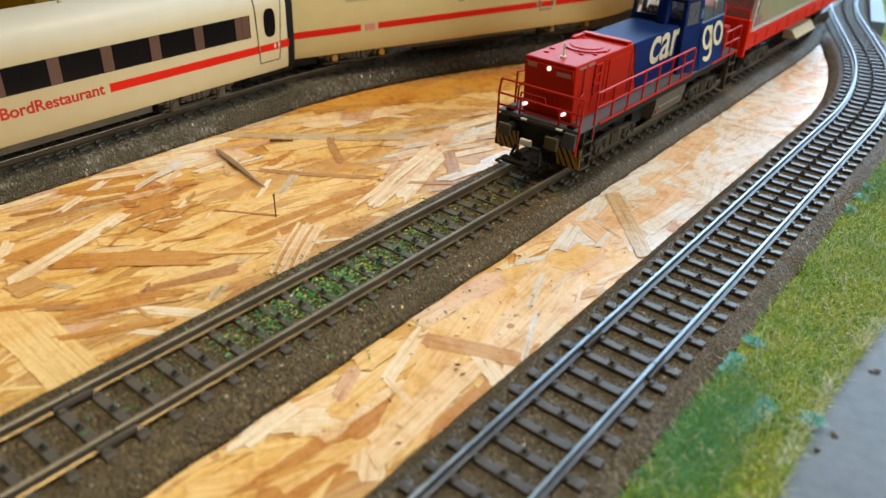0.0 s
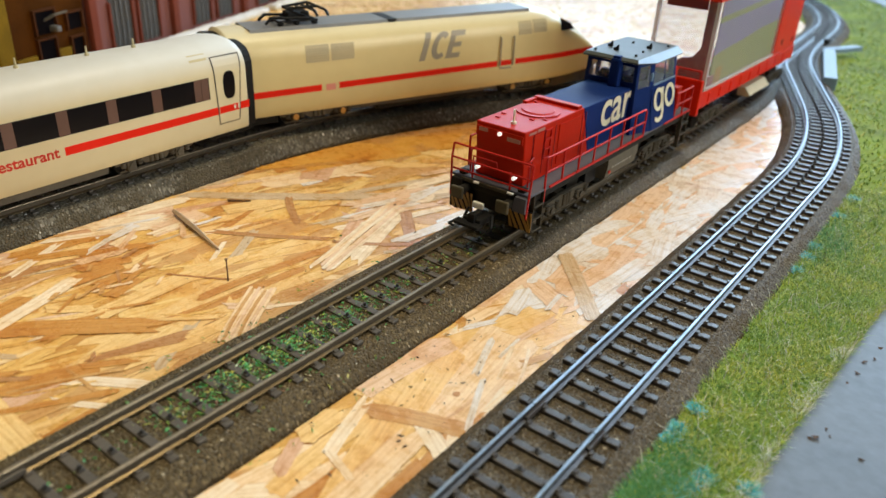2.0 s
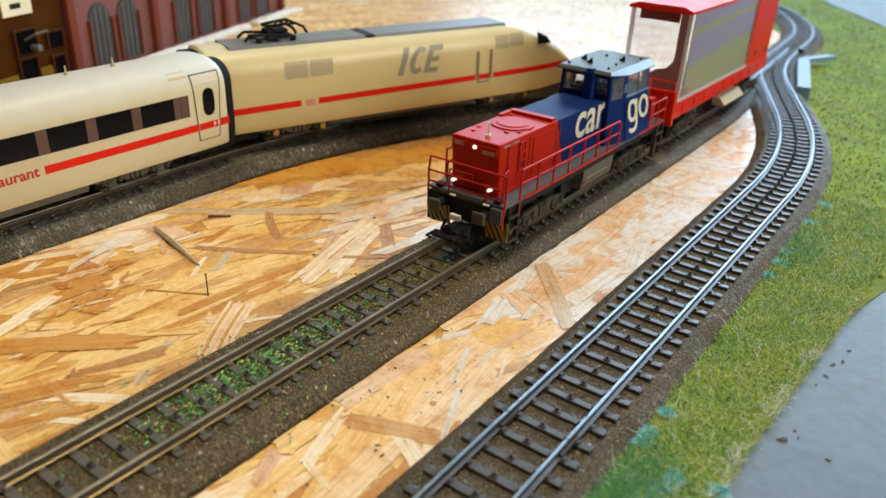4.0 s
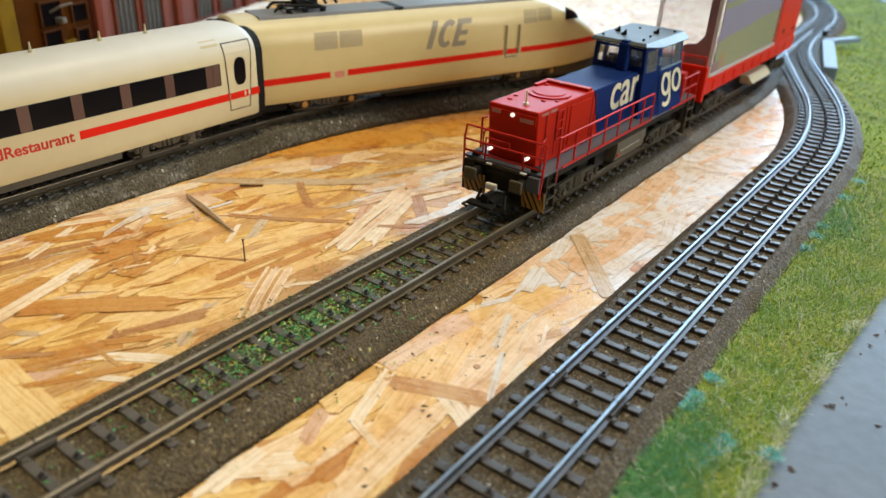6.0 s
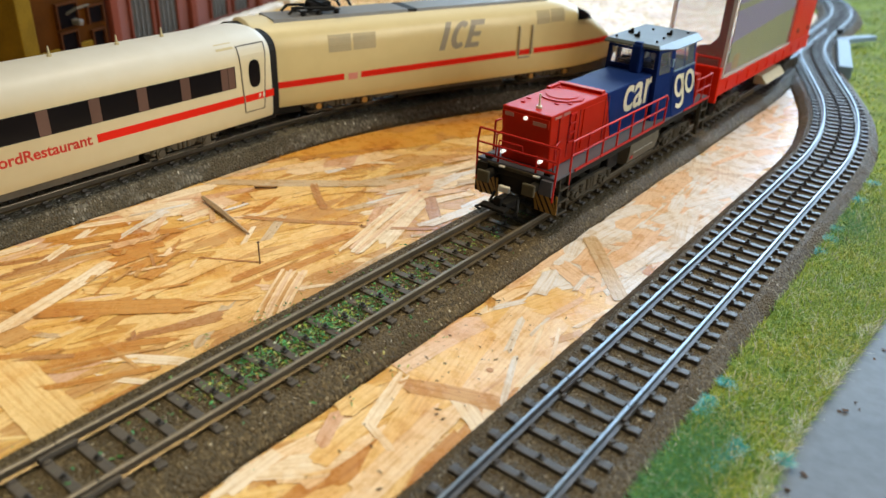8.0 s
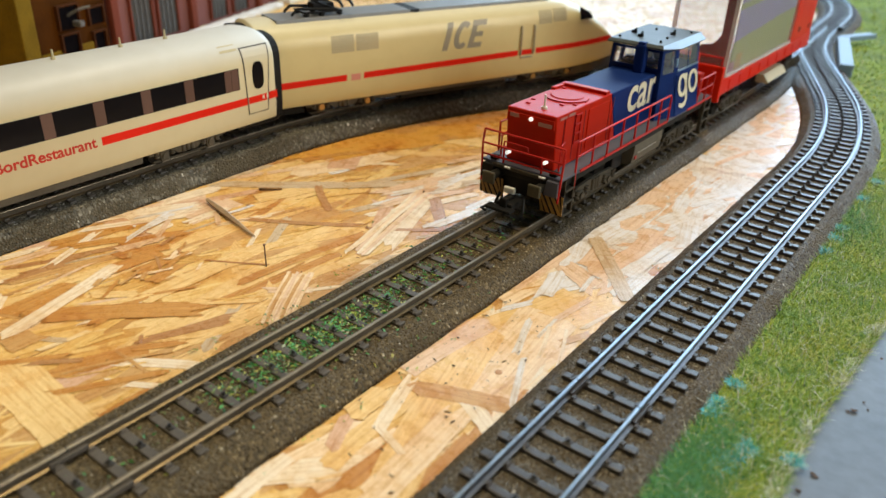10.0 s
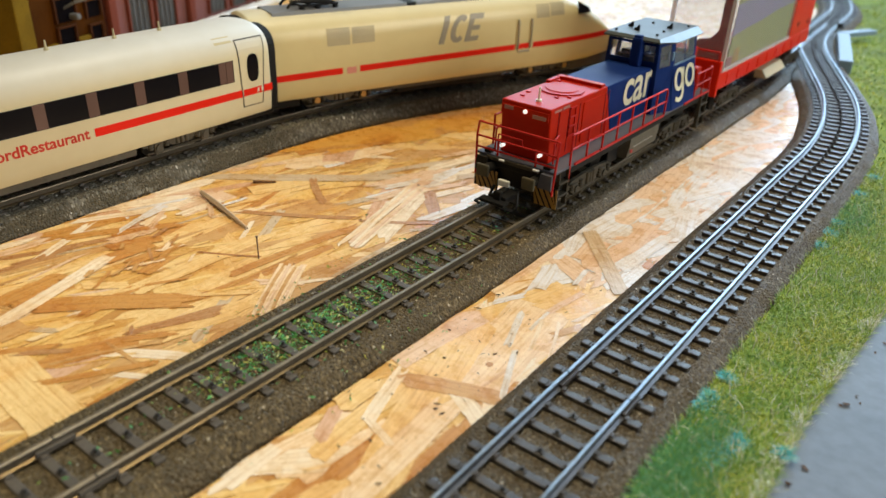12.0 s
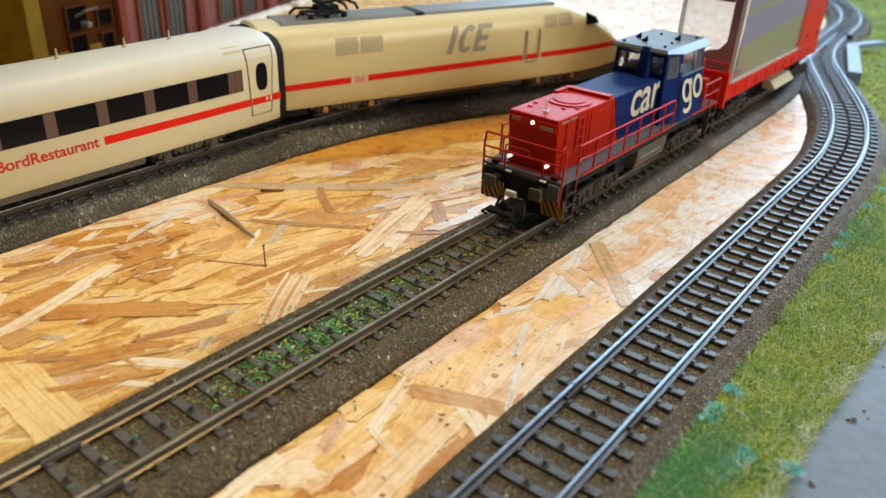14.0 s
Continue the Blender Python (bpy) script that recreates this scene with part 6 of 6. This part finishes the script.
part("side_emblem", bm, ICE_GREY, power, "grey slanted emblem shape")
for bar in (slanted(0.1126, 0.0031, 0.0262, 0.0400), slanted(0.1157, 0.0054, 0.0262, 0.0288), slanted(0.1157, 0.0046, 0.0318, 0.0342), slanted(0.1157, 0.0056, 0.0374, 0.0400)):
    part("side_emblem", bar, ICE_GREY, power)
for y in (0.1478, 0.1566):
    part("grab_rail", tube([(0.0180, y, 0.0190), (0.0184, y, 0.0205), (0.0184, y, 0.0330), (0.0178, y, 0.0345)], 0.0005), ICE_GREY, power, "grey door handrail")
part("door_step", box(0.0170, 0.0182, 0.1485, 0.1560, 0.0170, 0.0180, 0.0002), ICE_GREY, power)
part("cab_window", decal([(0.1905, 0.0345), (0.2010, 0.0345), (0.1975, 0.0382), (0.1905, 0.0412)], 0.00035, wide), PANE, power, "dark cab window")
# Lower skirt, extended as a dark body where the nose's shadow lies.
part("nose_skirt_shade", loft([[(x * w, y, z) for x, z in ((-0.0150, 0.0110), (0.0150, 0.0110), (0.0140, 0.0020), (-0.0140, 0.0020))] for y, w in ((0.1880, 0.98), (0.2050, 0.88), (0.2200, 0.66), (0.2300, 0.42))]), SKIRT, power, "dark lower skirt that fills in the shade under the nose")
part("rear_gangway", loft([[(x * 0.90, -0.006, z - 0.0015) for x, z in RING], [(x * 0.90, -0.0003, z - 0.0015) for x, z in RING]]), BLACK, power, "black rubber gangway")
bogie(power, 0.0420, 0.0200, 0.0144, UNDER, 0.0058)
bogie(power, 0.1720, 0.0200, 0.0144, UNDER, 0.0058)
for y in (0.0296, 0.0544, 0.1596, 0.1844):
    part("axle_cap", cyl((0.0156, y, 0.0058), (0.0166, y, 0.0058), 0.0015, 12), BRASS, power, "brassy axle cap")
part("end_floor", box(-0.0130, 0.0130, 0.0015, 0.022, 0.0030, 0.0085, 0.001), FRAME_DARK, power)
part("underfloor_tank", box(-0.0135, 0.0135, 0.0750, 0.1420, 0.0028, 0.0062, 0.0008), FRAME_DARK, power)
# folded current collector
pan = part("pantograph", join(box(-0.0060, 0.0060, 0.0270, 0.0280, 0.0480, 0.0487), box(-0.0060, 0.0060, 0.0460, 0.0470, 0.0480, 0.0487), box(-0.0062, -0.0054, 0.0270, 0.0470, 0.0480, 0.0487), box(0.0054, 0.0062, 0.0270, 0.0470, 0.0480, 0.0487)), BLACK, power, "black folded pantograph")
for x in (-0.0055, 0.0055):
    for y in (0.0285, 0.0365, 0.0455):
        part("insulator", join(cyl((x, y, 0.0464), (x, y, 0.0480), 0.0012, 10), cyl((x, y, 0.0470), (x, y, 0.0474), 0.0017, 10)), BLACK, pan)
    part("arm", tube([(x, 0.0440, 0.0490), (x * 0.8, 0.0245, 0.0502), (x * 0.9, 0.0215, 0.0475)], 0.0007), BLACK, pan)
    part("arm", tube([(x * 0.8, 0.0430, 0.0492), (x * 0.5, 0.0330, 0.0535), (x, 0.0470, 0.0545)], 0.0007), BLACK, pan)
for y in (0.0440, 0.0495):
    part("contact_strip", tube([(-0.0125, y, 0.0515), (-0.0095, y, 0.0533), (0.0095, y, 0.0533), (0.0125, y, 0.0515)], 0.0007), BLACK, pan)
part("spring_block", box(-0.0035, 0.0035, 0.0330, 0.0440, 0.0486, 0.0520, 0.0008), BLACK, pan)

# ---- buildings behind --------------------------------------------------
station = empty("station_building", "dull pink station building with tall grey arched windows", "building", at=pose(-0.380, 0.668, 0, 0, 0, 21.6))
station.matrix_world = pose(-0.380, 0.668, 0, 0, 0, 21.6) @ pose(0.005, 0, 0)
part("wall", box(-0.16, -0.006, -0.106, 0.206, 0.0, 0.20), PINK, station)


def arched(y0, y1, z0, z1, n=12):
    c, r = (y0 + y1) / 2, (y1 - y0) / 2
    return [(y0, z0), (y1, z0)] + [(c + r * math.cos(a), z1 - r + r * math.sin(a)) for a in [math.pi * k / n for k in range(n + 1)]]


def arch_window(y0, y1, z0, z1):
    w = part("window", prism(arched(y0, y1, z0, z1), "x", -0.0062, -0.0050), WIN_GREY, station, "grey arched window")
    for e in (y0 - 0.0016, y1 + 0.0002):
        part("arch_trim", box(-0.006, -0.0035, e, e + 0.0014, z0, z1 - (y1 - y0) / 2), PINK_DARK, w)
    for k in range(1, 4):
        y = y0 + (y1 - y0) * k / 4
        part("glazing_bar", box(-0.0050, -0.0042, y - 0.0005, y + 0.0005, z0, z1 - 0.003), GLAZING, w)


for y0, y1 in ((-0.084, -0.0625), (-0.054, -0.0325), (0.0140, 0.0365), (0.0480, 0.0710), (0.1150, 0.1380), (0.1480, 0.1720)):
    arch_window(y0, y1, 0.004, 0.0455)
for y in (-0.0135, 0.0900, 0.2000, -0.1030):
    part("pilaster", box(-0.006, -0.0015, y - 0.0035, y + 0.0035, 0.0, 0.20, 0.0008), PINK_DARK, station, "red-brown pilaster")
for y0, y1, h in ((-0.100, 0.1050, 0.0020), (0.1180, 0.2150, 0.0024)):
    bm = box(-0.004, 0.013, y0, y1, 0.0, h, 0.0012)
    bmesh.ops.subdivide_edges(bm, edges=[e for e in bm.edges if e.calc_length() > 0.02], cuts=24)
    for v in bm.verts:
        v.co.z += 0.0012 * noise.noise(Vector((v.co.y * 120, v.co.x * 90, 2.0))) if v.co.z > 0.0015 else 0
    pl = part("plinth", bm, CREAMBASE, station, "cream plinth with a rough white top")
    bm = box(0.004, 0.0125, y0, y1, h - 0.0006, h + 0.0030, 0.0012)
    bmesh.ops.subdivide_edges(bm, edges=[e for e in bm.edges if e.calc_length() > 0.02], cuts=30)
    for v in bm.verts:
        v.co += Vector((0.0022, 0, 0.0022)) * noise.noise(Vector((v.co.y * 150, v.co.z * 40, 5.0)))
    part("coping", bm, SNOW, pl, "rough white plaster coping")
timber = empty("timber_building", "brown timber building with dark windows and ochre base", "building", at=pose(-0.380, 0.668, 0, 0, 0, 21.6))
timber.matrix_world = pose(-0.380, 0.668, 0, 0, 0, 21.6) @ pose(-0.004, -0.0015, 0)
part("wall", box(-0.16, 0.004, -0.172, -0.1075, 0.0, 0.20), BROWN_WALL, timber)
part("corner_post", box(-0.16, 0.009, -0.184, -0.1725, 0.0, 0.20, 0.0008), OCHRE, timber, "ochre corner post")
for y0, y1, z0, z1 in ((-0.1500, -0.1340, 0.0255, 0.0390), (-0.1500, -0.1365, 0.0040, 0.0225), (-0.1240, -0.1115, 0.0245, 0.0345), (-0.1225, -0.1125, 0.0040, 0.0195)):
    w = part("window", box(0.0035, 0.0048, y0, y1, z0, z1, 0.0003), DARKWIN, timber, "dark window")
    fr = box(0.0040, 0.0062, y0 - 0.0012, y0, z0, z1)
    add_box(fr, 0.0040, 0.0062, y1, y1 + 0.0012, z0, z1)
    add_box(fr, 0.0040, 0.0062, y0 - 0.0012, y1 + 0.0012, z1, z1 + 0.0012)
    part("window_frame", fr, BROWN_DARK, w)
for y0, y1 in ((-0.1690, -0.1530), (-0.1350, -0.1245)):
    part("base_panel", box(0.0042, 0.0060, y0, y1, 0.0, 0.0150, 0.0004), OCHRE, timber, "ochre base panel")
part("sign", box(0.0045, 0.0060, -0.1560, -0.1330, 0.0480, 0.0600, 0.0004), LETTER, timber, "cream sign board")
part("sign_bar", box(0.0060, 0.0062, -0.1500, -0.1420, 0.0520, 0.0550), FRAME_DARK, timber)
part("wall_lamp", join(tube([(0.004, -0.1420, 0.0330), (0.0110, -0.1400, 0.0370), (0.0150, -0.1340, 0.0385)], 0.0008), box(0.0080, 0.0140, -0.1430, -0.1390, 0.0275, 0.0310, 0.001)), DULL_METAL, timber, "pale wall lamp")
for y0, w, h, m in ((-0.30, 0.07, 0.05, "a"), (-0.42, 0.09, 0.035, "b")):
    sh = empty("shelf_box", "dark blue plastic storage box with a lid", "box", at=pose(-0.60, 0.668, 0, 0, 0, 21.6))
    part("body", box(-0.06, 0.0, y0, y0 + w, 0.0, h, 0.003), SHELF, sh)
    part("lid", box(-0.062, 0.002, y0 - 0.002, y0 + w + 0.002, h + 0.0002, h + 0.008, 0.002), BOXGREY if m == "a" else SHELF, sh)

# ---- the room ----------------------------------------------------------


def frame_of(axis, at, a0, a1, z0, z1, d):
    """A window frame round an opening: four bars."""
    bm = bmesh.new()
    for p0, p1, q0, q1 in ((a0, a1, z0, z0 + 0.05), (a0, a1, z1 - 0.05, z1), (a0, a0 + 0.05, z0 + 0.05, z1 - 0.05), (a1 - 0.05, a1, z0 + 0.05, z1 - 0.05)):
        add_box(bm, *((p0, p1, at, at + d) if axis == "y" else (at, at + d, p0, p1)), q0, q1, 0.004)
    return bm


def wall_with_opening(axis, at, thick, a0, a1, o0, o1, z0, z1):
    bm = bmesh.new()
    for p0, p1, q0, q1 in ((a0, o0, -0.9, 2.1), (o1, a1, -0.9, 2.1), (o0, o1, -0.9, z0), (o0, o1, z1, 2.1)):
        add_box(bm, *((p0, p1, at, at + thick) if axis == "y" else (at, at + thick, p0, p1)), q0, q1)
    return bm


# Walls stay out of view; the south one is darkened to hold back fill.
for nm, bm in (("wall_north", wall_with_opening("y", 3.7, 0.1, -2.6, 2.6, -2.15, 1.55, 0.70, 2.04)), ("wall_east", wall_with_opening("x", 2.6, 0.1, -2.0, 3.8, 0.24, 1.76, 0.18, 1.52)),
               ("wall_west", box(-2.7, -2.6, -2.0, 3.8, -0.9, 2.1)), ("wall_south", box(-2.6, 2.6, -2.1, -2.0, -0.9, 2.1))):
    tagged(new(nm, mesh_of(nm, bm, WALL_LOW_BOUNCE if nm == "wall_south" else WALLPAINT)), "plain unseen room wall", "wall", kind="structure")
tagged(new("window_1", mesh_of("window_1", frame_of("y", 3.72, -2.15, 1.55, 0.70, 2.04, 0.06), LAMP_BODY)), "white window frame in the room wall", "window", kind="structure")
tagged(new("window_2", mesh_of("window_2", frame_of("x", 2.62, 0.24, 1.76, 0.18, 1.52, 0.06), LAMP_BODY)), "white window frame in the room wall", "window", kind="structure")
tagged(new("ceiling", mesh_of("ceiling", box(-2.7, 2.7, -2.1, 3.8, 2.1, 2.2), WALLPAINT)), "plain pale room ceiling", "ceiling", kind="structure")
tagged(new("floor", mesh_of("floor", box(-2.7, 2.7, -2.1, 3.8, -1.0, -0.9), WALLPAINT)), "plain room floor", "floor", kind="structure")
pendant = empty("pendant_lamp", "plain white pendant lamp hanging from the ceiling", "lamp", at=pose(-0.02, 0.55, 1.26))
part("shade", join(box(-0.20, 0.20, -0.20, 0.20, 0.012, 0.03, 0.004), box(-0.20, -0.19, -0.20, 0.20, -0.01, 0.012), box(0.19, 0.20, -0.20, 0.20, -0.01, 0.012)), LAMP_BODY, pendant)
part("cord", cyl((0, 0, 0.03), (0, 0, 0.84), 0.004, 8), LAMP_BODY, pendant)
